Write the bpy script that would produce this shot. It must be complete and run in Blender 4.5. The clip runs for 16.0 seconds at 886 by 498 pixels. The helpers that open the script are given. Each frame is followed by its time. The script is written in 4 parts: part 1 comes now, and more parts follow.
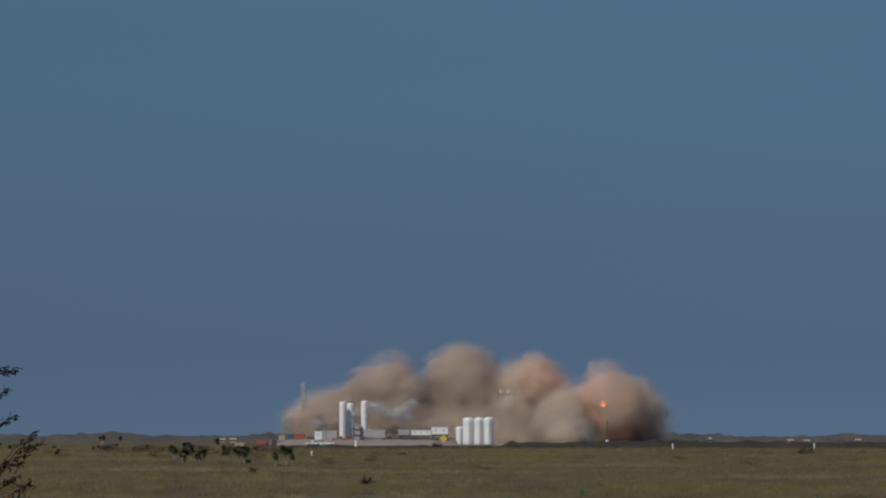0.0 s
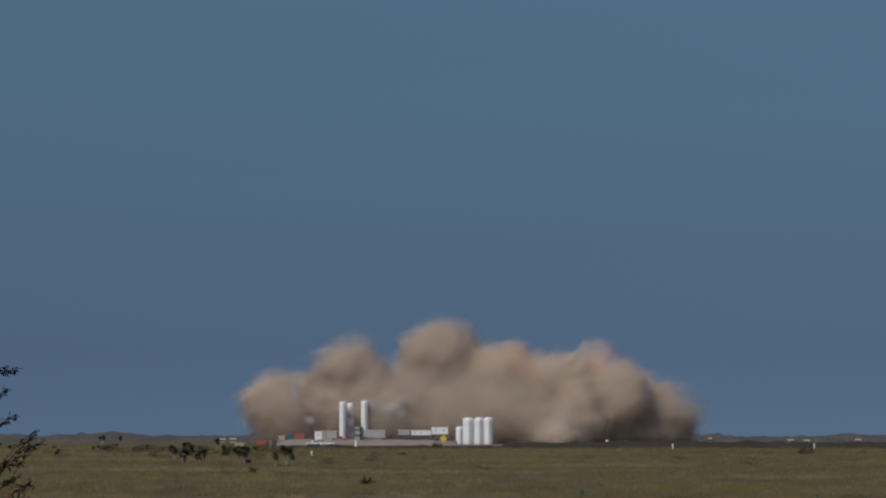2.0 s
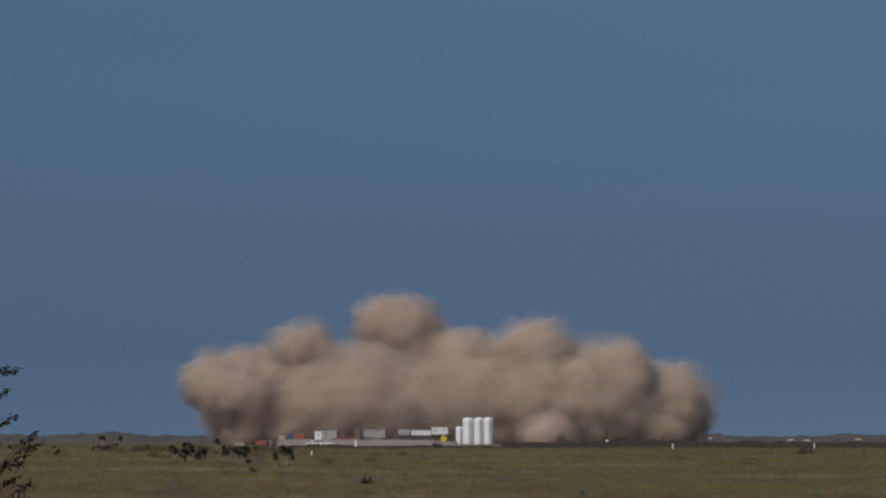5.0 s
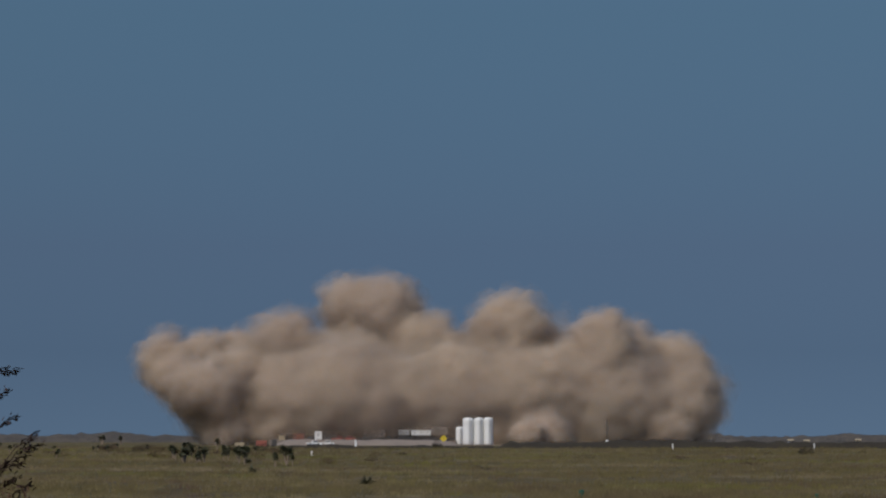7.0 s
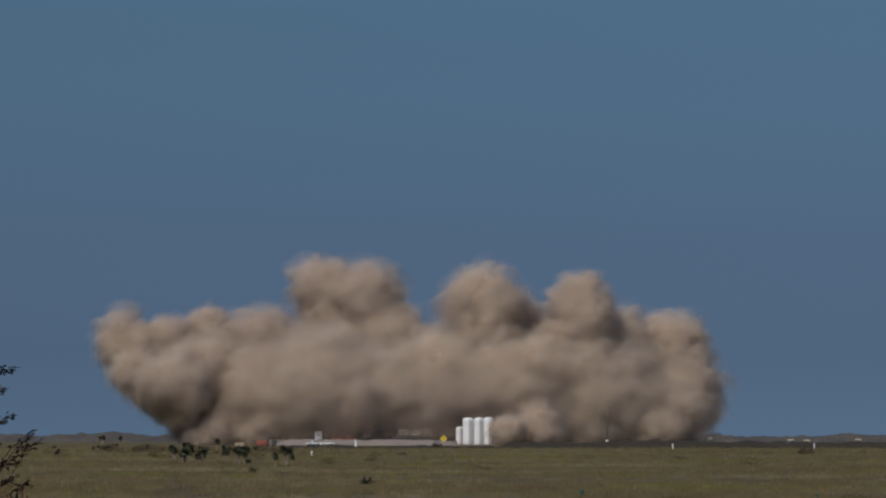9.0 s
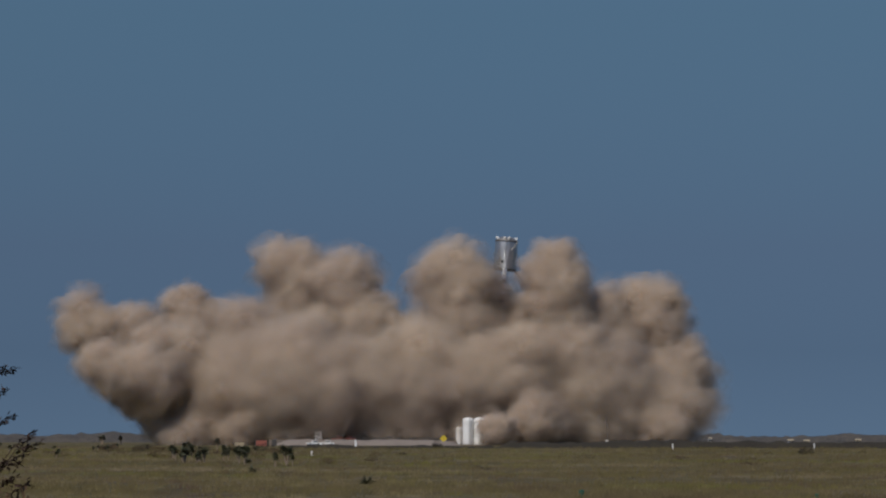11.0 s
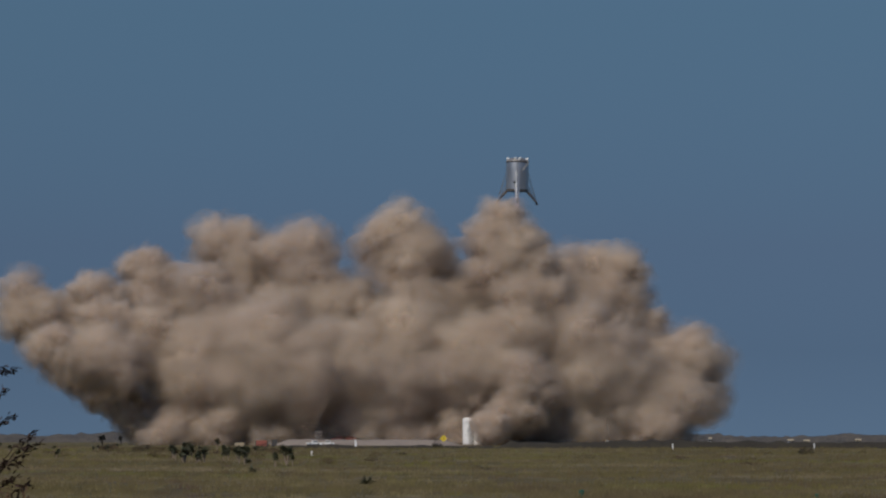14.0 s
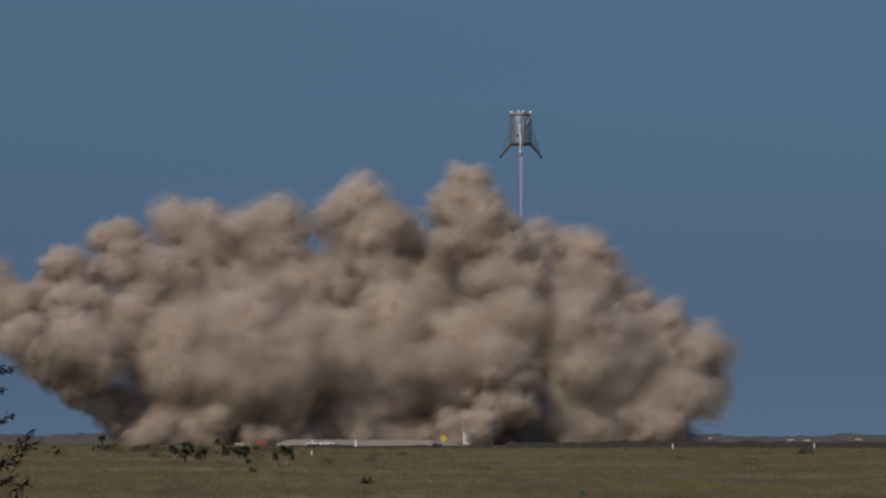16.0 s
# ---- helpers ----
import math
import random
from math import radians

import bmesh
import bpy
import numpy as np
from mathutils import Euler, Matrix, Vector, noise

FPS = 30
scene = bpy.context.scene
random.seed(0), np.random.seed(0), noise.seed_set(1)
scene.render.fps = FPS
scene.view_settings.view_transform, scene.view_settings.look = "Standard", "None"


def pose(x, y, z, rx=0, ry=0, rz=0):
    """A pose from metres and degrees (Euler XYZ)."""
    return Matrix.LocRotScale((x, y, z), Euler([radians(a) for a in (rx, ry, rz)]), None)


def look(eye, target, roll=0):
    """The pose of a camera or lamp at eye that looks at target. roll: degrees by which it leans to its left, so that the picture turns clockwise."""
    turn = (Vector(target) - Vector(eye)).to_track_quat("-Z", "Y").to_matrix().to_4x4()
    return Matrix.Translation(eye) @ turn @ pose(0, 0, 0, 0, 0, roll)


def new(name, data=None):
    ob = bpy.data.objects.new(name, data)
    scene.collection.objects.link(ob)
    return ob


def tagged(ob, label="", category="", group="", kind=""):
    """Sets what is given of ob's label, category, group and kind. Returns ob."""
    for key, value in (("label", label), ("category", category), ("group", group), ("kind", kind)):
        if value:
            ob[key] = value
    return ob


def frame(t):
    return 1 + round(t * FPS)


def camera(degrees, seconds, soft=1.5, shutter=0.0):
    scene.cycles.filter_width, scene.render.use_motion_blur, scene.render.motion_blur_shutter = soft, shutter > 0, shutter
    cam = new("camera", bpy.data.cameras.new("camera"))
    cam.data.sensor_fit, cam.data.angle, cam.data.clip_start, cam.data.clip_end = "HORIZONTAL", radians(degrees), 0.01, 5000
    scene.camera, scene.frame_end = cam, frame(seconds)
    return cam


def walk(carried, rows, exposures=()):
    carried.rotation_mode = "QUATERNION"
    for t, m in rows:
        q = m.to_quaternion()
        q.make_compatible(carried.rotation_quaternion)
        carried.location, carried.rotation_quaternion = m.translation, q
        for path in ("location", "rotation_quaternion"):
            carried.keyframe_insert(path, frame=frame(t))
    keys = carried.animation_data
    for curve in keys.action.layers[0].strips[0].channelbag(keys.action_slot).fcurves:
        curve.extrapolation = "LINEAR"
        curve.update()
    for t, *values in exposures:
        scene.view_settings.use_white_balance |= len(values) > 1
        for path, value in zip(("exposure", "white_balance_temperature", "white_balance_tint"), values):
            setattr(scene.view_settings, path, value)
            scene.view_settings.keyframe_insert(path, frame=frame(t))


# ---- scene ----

# camera: a long lens on a tripod, about 3.4 m above the coastal flat, 1.6 km from the pad
cam = camera(11.98, 16.0, soft=2.2)
EYE = (0.0, 0.0, 3.43)
CAMERA_POSE = pose(*EYE, 92.536, 0, 0)
walk(cam, [(0.0, CAMERA_POSE), (16.0, CAMERA_POSE)], exposures=[(0.0, 0.0), (16.0, 0.0)])

scene.cycles.transparent_max_bounces = 64   # the dust lies in many thin layers

# world: clear late-afternoon sky
SUN_ELEVATION, SUN_AZIMUTH = 47.0, 212.0   # degrees; azimuth clockwise from the view direction
world = bpy.data.worlds.new("world")
scene.world = world
world.use_nodes = True
wn, wl = world.node_tree.nodes, world.node_tree.links
sky = wn.new("ShaderNodeTexSky")
sky.sky_type, sky.sun_disc = "NISHITA", False
sky.sun_elevation, sky.sun_rotation = radians(SUN_ELEVATION), radians(SUN_AZIMUTH)
sky.altitude, sky.air_density, sky.dust_density, sky.ozone_density = 0, 0.15, 0.0, 3.0
# the sky's blue by height above the horizon
up = wn.new("ShaderNodeSeparateXYZ")
wl.new(wn.new("ShaderNodeTexCoord").outputs["Generated"], up.inputs[0])
tone = None
for lo, hi, below, above in ((0.0, 0.02, (0.48, 0.465, 0.43), (0.60, 0.565, 0.485)), (0.02, 0.045, None, (0.90, 0.82, 0.655)), (0.045, 0.10, None, (1.58, 1.63, 1.18)), (0.10, 0.7, None, (12.0, 11.2, 9.6))):
    step, blend = wn.new("ShaderNodeMapRange"), wn.new("ShaderNodeMix")
    step.inputs["From Min"].default_value, step.inputs["From Max"].default_value = lo, hi
    blend.data_type = "RGBA"
    wl.new(up.outputs["Z"], step.inputs["Value"]), wl.new(step.outputs[0], blend.inputs[0])
    if below:
        blend.inputs[6].default_value = (*below, 1)
    else:
        wl.new(tone, blend.inputs[6])
    blend.inputs[7].default_value = (*above, 1)
    tone = blend.outputs[2]
tint = wn.new("ShaderNodeMix")
tint.data_type, tint.blend_type = "RGBA", "MULTIPLY"
tint.inputs[0].default_value = 1.0
wl.new(sky.outputs[0], tint.inputs[6]), wl.new(tone, tint.inputs[7])
wl.new(tint.outputs[2], wn["Background"].inputs["Color"])
wn["Background"].inputs["Strength"].default_value = 0.0580

sun_data = bpy.data.lights.new("sun", "SUN")
sun_data.energy, sun_data.angle, sun_data.color = 2.75, radians(0.53), (1.0, 0.93, 0.83)
sun = new("sun", sun_data)
_a, _e = radians(SUN_AZIMUTH), radians(SUN_ELEVATION)
SUN_WAY = Vector((math.sin(_a) * math.cos(_e), math.cos(_a) * math.cos(_e), math.sin(_e)))
sun.matrix_world = look(SUN_WAY * 400 + Vector((0, 1500, 0)), (0, 1500, 0))


# materials
def material(name, colour, second=None, scale=1.0, fine=8.0, rough=0.85, metal=0.0, bump=0.15, reach=0.3, spread=0.5, world_space=False, random_tint=0.0, drawn=None):
    m = bpy.data.materials.new(name)
    m.use_nodes = True
    n, l = m.node_tree.nodes, m.node_tree.links
    b = n["Principled BSDF"]
    b.inputs["Roughness"].default_value, b.inputs["Metallic"].default_value = rough, metal
    if metal < 0.5 and rough > 0.7:
        b.inputs["Specular IOR Level"].default_value = 0.15
    second = second or tuple(c * 0.7 for c in colour)
    if world_space:
        co = n.new("ShaderNodeNewGeometry").outputs["Position"]
    else:
        co = n.new("ShaderNodeTexCoord").outputs["Object"]
    if drawn:
        drag = n.new("ShaderNodeMapping")
        drag.inputs["Scale"].default_value = drawn
        l.new(co, drag.inputs["Vector"])
        co = drag.outputs[0]
    large, small = n.new("ShaderNodeTexNoise"), n.new("ShaderNodeTexNoise")
    large.inputs["Scale"].default_value, large.inputs["Detail"].default_value = scale, 5
    small.inputs["Scale"].default_value, small.inputs["Detail"].default_value = scale * fine, 4
    l.new(co, large.inputs["Vector"]), l.new(co, small.inputs["Vector"])
    add = n.new("ShaderNodeMath")
    add.operation = "MULTIPLY_ADD"
    add.inputs[1].default_value = 0.5
    l.new(small.outputs["Fac"], add.inputs[0])
    half = n.new("ShaderNodeMath")
    half.operation = "MULTIPLY"
    half.inputs[1].default_value = 0.5
    l.new(large.outputs["Fac"], half.inputs[0]), l.new(half.outputs[0], add.inputs[2])
    ramp = n.new("ShaderNodeMapRange")
    ramp.inputs["From Min"].default_value, ramp.inputs["From Max"].default_value = 0.5 - spread / 2, 0.5 + spread / 2
    l.new(add.outputs[0], ramp.inputs["Value"])
    mix = n.new("ShaderNodeMix")
    mix.data_type = "RGBA"
    mix.inputs[6].default_value, mix.inputs[7].default_value = (*colour, 1), (*second, 1)
    l.new(ramp.outputs[0], mix.inputs[0])
    out = mix.outputs[2]
    if random_tint:
        info, hsv, rng = n.new("ShaderNodeObjectInfo"), n.new("ShaderNodeHueSaturation"), n.new("ShaderNodeMapRange")
        rng.inputs["To Min"].default_value, rng.inputs["To Max"].default_value = 1 - random_tint, 1 + random_tint
        l.new(info.outputs["Random"], rng.inputs["Value"]), l.new(rng.outputs[0], hsv.inputs["Value"]), l.new(out, hsv.inputs["Color"])
        out = hsv.outputs[0]
    l.new(out, b.inputs["Base Color"])
    if bump:
        bp = n.new("ShaderNodeBump")
        bp.inputs["Strength"].default_value, bp.inputs["Distance"].default_value = bump, reach
        l.new(small.outputs["Fac"], bp.inputs["Height"]), l.new(bp.outputs[0], b.inputs["Normal"])
    return m


def glow(name, colour, strength, clear=0.0):
    m = bpy.data.materials.new(name)
    m.use_nodes = True
    n, l = m.node_tree.nodes, m.node_tree.links
    n.remove(n["Principled BSDF"])
    e = n.new("ShaderNodeEmission")
    e.inputs["Color"].default_value, e.inputs["Strength"].default_value = (*colour, 1), strength
    out = e.outputs[0]
    if clear:
        tr, mx = n.new("ShaderNodeBsdfTransparent"), n.new("ShaderNodeMixShader")
        mx.inputs[0].default_value = clear
        l.new(out, mx.inputs[1]), l.new(tr.outputs[0], mx.inputs[2])
        out = mx.outputs[0]
    l.new(out, n["Material Output"].inputs["Surface"])
    return m


def dust(name, colour, second, painted_firelight=0.0, thin=1.0):
    """Fine airborne dust in thin layers: part of the light is thrown back, part goes through.
    How much each layer holds stands in its mesh as "density"; wisps and gaps break it up."""
    m = bpy.data.materials.new(name)
    m.use_nodes = True
    n, l = m.node_tree.nodes, m.node_tree.links
    n.remove(n["Principled BSDF"])
    co, tx = n.new("ShaderNodeTexCoord"), n.new("ShaderNodeTexNoise")
    tx.inputs["Scale"].default_value, tx.inputs["Detail"].default_value, tx.inputs["Roughness"].default_value = 2.6, 4, 0.55
    l.new(co.outputs["Object"], tx.inputs["Vector"])
    mix = n.new("ShaderNodeMix")
    mix.data_type = "RGBA"
    mix.inputs[6].default_value, mix.inputs[7].default_value = (*colour, 1), (*second, 1)
    l.new(tx.outputs["Fac"], mix.inputs[0])
    back, thru, both = n.new("ShaderNodeBsdfDiffuse"), n.new("ShaderNodeBsdfTranslucent"), n.new("ShaderNodeMixShader")
    both.inputs[0].default_value = 0.55
    # some billows carry more dark earth than others
    info, earth, hue = n.new("ShaderNodeObjectInfo"), n.new("ShaderNodeMapRange"), n.new("ShaderNodeMix")
    earth.inputs["To Max"].default_value = 0.45
    hue.data_type, hue.blend_type = "RGBA", "MULTIPLY"
    hue.inputs[7].default_value = (0.74, 0.70, 0.74, 1)
    l.new(info.outputs["Random"], earth.inputs["Value"]), l.new(earth.outputs[0], hue.inputs[0]), l.new(mix.outputs[2], hue.inputs[6])
    for scatter in (back, thru):
        l.new(hue.outputs[2], scatter.inputs["Color"])
    l.new(back.outputs[0], both.inputs[1]), l.new(thru.outputs[0], both.inputs[2])
    out = both.outputs[0]
    # orange emission stands in for firelight falling on the dust
    if painted_firelight:
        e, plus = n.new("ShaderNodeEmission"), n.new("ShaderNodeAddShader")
        e.inputs["Color"].default_value, e.inputs["Strength"].default_value = (1.0, 0.25, 0.06, 1), painted_firelight
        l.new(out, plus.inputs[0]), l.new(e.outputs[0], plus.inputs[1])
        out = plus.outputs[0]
    held, wisp, amount = n.new("ShaderNodeUVMap"), n.new("ShaderNodeMapRange"), n.new("ShaderNodeMath")
    held.uv_map, amount.operation, amount.use_clamp = "density", "MULTIPLY", True
    wisp.inputs["From Min"].default_value, wisp.inputs["From Max"].default_value = 0.36, 0.64
    wisp.inputs["To Min"].default_value, wisp.inputs["To Max"].default_value = 0.4 * thin, 1.6 * thin
    xyz = n.new("ShaderNodeSeparateXYZ")
    l.new(held.outputs[0], xyz.inputs[0]), l.new(tx.outputs["Fac"], wisp.inputs["Value"])
    l.new(xyz.outputs[0], amount.inputs[0]), l.new(wisp.outputs[0], amount.inputs[1])
    gap, layer = n.new("ShaderNodeBsdfTransparent"), n.new("ShaderNodeMixShader")
    l.new(amount.outputs[0], layer.inputs[0])
    l.new(gap.outputs[0], layer.inputs[1]), l.new(out, layer.inputs[2])
    l.new(layer.outputs[0], n["Material Output"].inputs["Surface"])
    return m


def marsh_ground():
    """Salt-marsh grass: long streaks across the flat, olive, straw and bare brown, by world position."""
    m = bpy.data.materials.new("marsh_grass_ground")
    m.use_nodes = True
    n, l = m.node_tree.nodes, m.node_tree.links
    b = n["Principled BSDF"]
    b.inputs["Roughness"].default_value, b.inputs["Specular IOR Level"].default_value = 0.95, 0.1
    pos = n.new("ShaderNodeNewGeometry").outputs["Position"]

    def streak(sx, sy, detail):
        mp, tx = n.new("ShaderNodeMapping"), n.new("ShaderNodeTexNoise")
        mp.inputs["Scale"].default_value = (sx, sy, 1)
        tx.inputs["Scale"].default_value, tx.inputs["Detail"].default_value = 1.0, detail
        l.new(pos, mp.inputs["Vector"]), l.new(mp.outputs[0], tx.inputs["Vector"])
        return tx.outputs["Fac"]

    def blend(fac, lo, hi, a, c):
        r, mx = n.new("ShaderNodeMapRange"), n.new("ShaderNodeMix")
        r.inputs["From Min"].default_value, r.inputs["From Max"].default_value = lo, hi
        mx.data_type = "RGBA"
        l.new(fac, r.inputs["Value"]), l.new(r.outputs[0], mx.inputs[0])
        for k, v in ((6, a), (7, c)):
            if isinstance(v, tuple):
                mx.inputs[k].default_value = (*v, 1)
            else:
                l.new(v, mx.inputs[k])
        return mx.outputs[2]

    c = blend(streak(0.011, 0.011, 5), 0.42, 0.60, (0.086, 0.070, 0.029), (0.116, 0.089, 0.050))
    c = blend(streak(0.022, 0.016, 6), 0.52, 0.66, c, (0.175, 0.138, 0.080))
    c = blend(streak(0.017, 0.010, 5), 0.52, 0.66, c, (0.112, 0.112, 0.018))
    c = blend(streak(0.10, 0.05, 6), 0.50, 0.64, c, (0.082, 0.056, 0.038))
    c = blend(streak(0.22, 0.10, 5), 0.50, 0.66, c, (0.112, 0.095, 0.034))
    c = blend(streak(0.5, 0.22, 4), 0.46, 0.70, c, (0.060, 0.050, 0.024))
    c = blend(streak(0.28, 0.13, 5), 0.56, 0.70, c, (0.160, 0.130, 0.066))
    l.new(c, b.inputs["Base Color"])
    return m


GROUND = marsh_ground()
DUST = dust("tan_dust", (0.82, 0.70, 0.57), (0.74, 0.635, 0.53))
# the same tan dust with the fire's light put in as weak emission
FIRELIGHT_DUST = dust("fire_lit_dust", (0.82, 0.70, 0.57), (0.74, 0.635, 0.53), 0.06)
STEAM = dust("white_vapour", (0.78, 0.76, 0.74), (0.70, 0.68, 0.67), 0.0, 0.35)
STEEL = material("stainless_steel", (0.62, 0.615, 0.61), (0.34, 0.33, 0.33), 0.5, 5, 0.38, 0.85, bump=0.25, reach=0.2, spread=0.4, drawn=(1.0, 1.0, 0.12))
DOME_STEEL = material("dull_dome_steel", (0.30, 0.29, 0.28), (0.20, 0.19, 0.18), 0.5, 6, 0.55, 0.6)
SOOT = material("sooty_steel", (0.07, 0.065, 0.06), (0.12, 0.11, 0.10), 0.8, 6, 0.85, 0.0)
TANK_WHITE = material("tank_white_paint", (0.82, 0.82, 0.80), (0.66, 0.65, 0.62), 0.25, 9, 0.55, bump=0.05, reach=0.05, spread=0.6)
CONCRETE = material("grey_concrete", (0.36, 0.34, 0.31), (0.26, 0.24, 0.22), 0.3, 7, 0.9)
BERM_EARTH = material("pale_earth_berm", (0.27, 0.225, 0.19), (0.18, 0.15, 0.13), 0.12, 6, 0.95, bump=0.5, reach=0.5)
SCRUB = material("dark_scrub", (0.030, 0.026, 0.022), (0.050, 0.043, 0.030), 0.25, 5, 0.95, bump=0.4, reach=0.5)
DUNE = material("scrub_covered_dune", (0.046, 0.046, 0.046), (0.115, 0.098, 0.080), 0.05, 9, 0.95, bump=0.6, reach=1.5, spread=0.3)
DRY_BRUSH = material("dry_reddish_brush", (0.125, 0.072, 0.045), (0.065, 0.05, 0.028), 0.6, 4, 0.95)
YUCCA_LEAF = material("yucca_leaf", (0.050, 0.056, 0.028), (0.090, 0.090, 0.045), 1.5, 4, 0.7)
YUCCA_TRUNK = material("yucca_dead_skirt", (0.30, 0.235, 0.18), (0.16, 0.12, 0.085), 2.0, 4, 0.9)
TWIG = material("dark_twig", (0.030, 0.018, 0.016), (0.085, 0.055, 0.045), 3.0, 4, 0.9)
RED_PAINT = material("faded_red_paint", (0.34, 0.10, 0.07), (0.25, 0.08, 0.06), 0.8, 5, 0.6)
BLUE_PAINT = material("blue_paint", (0.04, 0.12, 0.26), (0.03, 0.08, 0.18), 0.8, 5, 0.6)
GREY_PAINT = material("weathered_grey_paint", (0.40, 0.39, 0.37), (0.28, 0.27, 0.26), 0.6, 5, 0.7)
WHITE_PAINT = material("white_paint", (0.80, 0.80, 0.78), (0.66, 0.65, 0.63), 0.8, 5, 0.6)
TAN_PAINT = material("tan_siding", (0.42, 0.34, 0.22), (0.32, 0.26, 0.17), 0.8, 5, 0.7)
GLASS_DARK = material("dark_window", (0.03, 0.035, 0.04), (0.02, 0.02, 0.025), 1.0, 3, 0.2, bump=0)
DARK_STEEL = material("dark_steel", (0.06, 0.06, 0.06), (0.09, 0.08, 0.075), 1.0, 5, 0.6, 0.3)
YELLOW_SIGN = material("yellow_sign_sheet", (0.80, 0.60, 0.03), (0.72, 0.52, 0.03), 2.0, 4, 0.5, bump=0)
BLACK_PAINT = material("black_paint", (0.02, 0.02, 0.02), (0.03, 0.03, 0.03), 2.0, 4, 0.6, bump=0)
GREEN_PAINT = material("green_paint", (0.010, 0.085, 0.052), (0.008, 0.06, 0.036), 2.0, 4, 0.6)
RUBBER = material("black_rubber", (0.02, 0.02, 0.02), (0.035, 0.033, 0.03), 3.0, 4, 0.8)
FLAME = glow("orange_flame", (1.0, 0.26, 0.05), 1.8)
PLUME_CORE = glow("exhaust_core", (0.60, 0.55, 0.82), 0.46, 0.45)
PLUME_SHEATH = glow("exhaust_sheath", (0.36, 0.36, 0.60), 0.26, 0.80)


# mesh helpers
def part(name, bm, mat, parent=None, label="", smooth=False):
    me = bpy.data.meshes.new(name)
    bm.to_mesh(me)
    bm.free()
    me.materials.append(mat)
    if smooth:
        me.polygons.foreach_set("use_smooth", [True] * len(me.polygons))
    ob = new(name, me)
    ob.parent = parent
    return tagged(ob, label=label)


def base(name, x, y, z=0.0, turn=0.0, label="", category="", group="", kind=""):
    ob = new(name)
    ob.matrix_basis = pose(x, y, z, 0, 0, turn)
    return tagged(ob, label, category, group, kind)


def add_box(bm, x0, x1, y0, y1, z0, z1, bevel=0.0):
    v = bmesh.ops.create_cube(bm, size=1.0, matrix=Matrix.Translation(((x0 + x1) / 2, (y0 + y1) / 2, (z0 + z1) / 2)) @ Matrix.Diagonal((x1 - x0, y1 - y0, z1 - z0, 1)))["verts"]
    if bevel:
        edges = list({e for w in v for e in w.link_edges})
        bmesh.ops.bevel(bm, geom=edges, offset=bevel, segments=2, affect="EDGES", profile=0.5)


def box(x0, x1, y0, y1, z0, z1, bevel=0.0):
    bm = bmesh.new()
    add_box(bm, x0, x1, y0, y1, z0, z1, bevel)
    return bm


def add_tube(bm, a, b, ra, rb, sides=8, caps=True):
    a, b = Vector(a), Vector(b)
    turn = (b - a).to_track_quat("Z", "Y").to_matrix().to_4x4()
    bmesh.ops.create_cone(bm, cap_ends=caps, segments=sides, radius1=ra, radius2=rb, depth=(b - a).length, matrix=Matrix.Translation((a + b) / 2) @ turn)


def tube(a, b, ra, rb, sides=8):
    bm = bmesh.new()
    add_tube(bm, a, b, ra, rb, sides)
    return bm


def lathe(profile, sides=32):
    """A closed turned shape from (radius, height) pairs, bottom to top."""
    bm = bmesh.new()
    rings = []
    for r, z in profile:
        rings.append([bm.verts.new((r * math.cos(2 * math.pi * k / sides), r * math.sin(2 * math.pi * k / sides), z)) for k in range(sides)])
    for lo, hi in zip(rings, rings[1:]):
        for k in range(sides):
            bm.faces.new((lo[k], lo[(k + 1) % sides], hi[(k + 1) % sides], hi[k]))
    bm.faces.new([bm.verts.new(v.co) for v in reversed(rings[0])])
    bm.faces.new([bm.verts.new(v.co) for v in rings[-1]])
    return bm


# ground: one sheet to the horizon
def ground():
    bm = bmesh.new()
    ys = [-200, 0, 100, 200, 300, 400, 550, 700, 900, 1100, 1300, 1500, 1700, 2000, 2500, 3200, 4900]
    xs = [-2500, -1200, -600, -300, -150, -75, 0, 75, 150, 300, 600, 1200, 2500]
    grid = [[bm.verts.new((x, y, 0)) for x in xs] for y in ys]
    for j in range(len(ys) - 1):
        for i in range(len(xs) - 1):
            bm.faces.new((grid[j][i], grid[j][i + 1], grid[j + 1][i + 1], grid[j + 1][i]))
    tagged(part("ground", bm, GROUND), "flat salt marsh covered in olive and straw grass", "ground", kind="structure")


ground()


def ridge(name, x0, x1, y, depth, heights, seed, mat, label, category="dune", step=3.0, rough=0.25):
    """A long low bank: its height wanders between heights, its foot lies on the ground."""
    bm = bmesh.new()
    nx, rows = int((x1 - x0) / step), 7
    lo, hi = heights
    grid = []
    for j in range(rows):
        v = j / (rows - 1)
        line = []
        for i in range(nx + 1):
            x = x0 + (x1 - x0) * i / nx
            h = lo + (hi - lo) * max(0, min(1, 0.5 + 0.9 * noise.noise((x * 0.02, seed, 0.3)) + 0.5 * noise.noise((x * 0.07, seed, 1.7))))
            h *= 1 + rough * noise.noise((x * 0.35, v * 3, seed))
            ends = min(1, (i + 0.01) / 6, (nx - i + 0.01) / 6)
            z = h * math.sin(math.pi * v) ** 0.7 * ends if 0 < j < rows - 1 else -0.2
            line.append(bm.verts.new((x, y + (v - 0.5) * depth + 2.0 * noise.noise((x * 0.05, seed, 5)), z)))
        grid.append(line)
    for j in range(rows - 1):
        for i in range(nx):
            bm.faces.new((grid[j][i], grid[j][i + 1], grid[j + 1][i + 1], grid[j + 1][i]))
    return tagged(part(name, bm, mat, smooth=True), label, category, kind="structure")


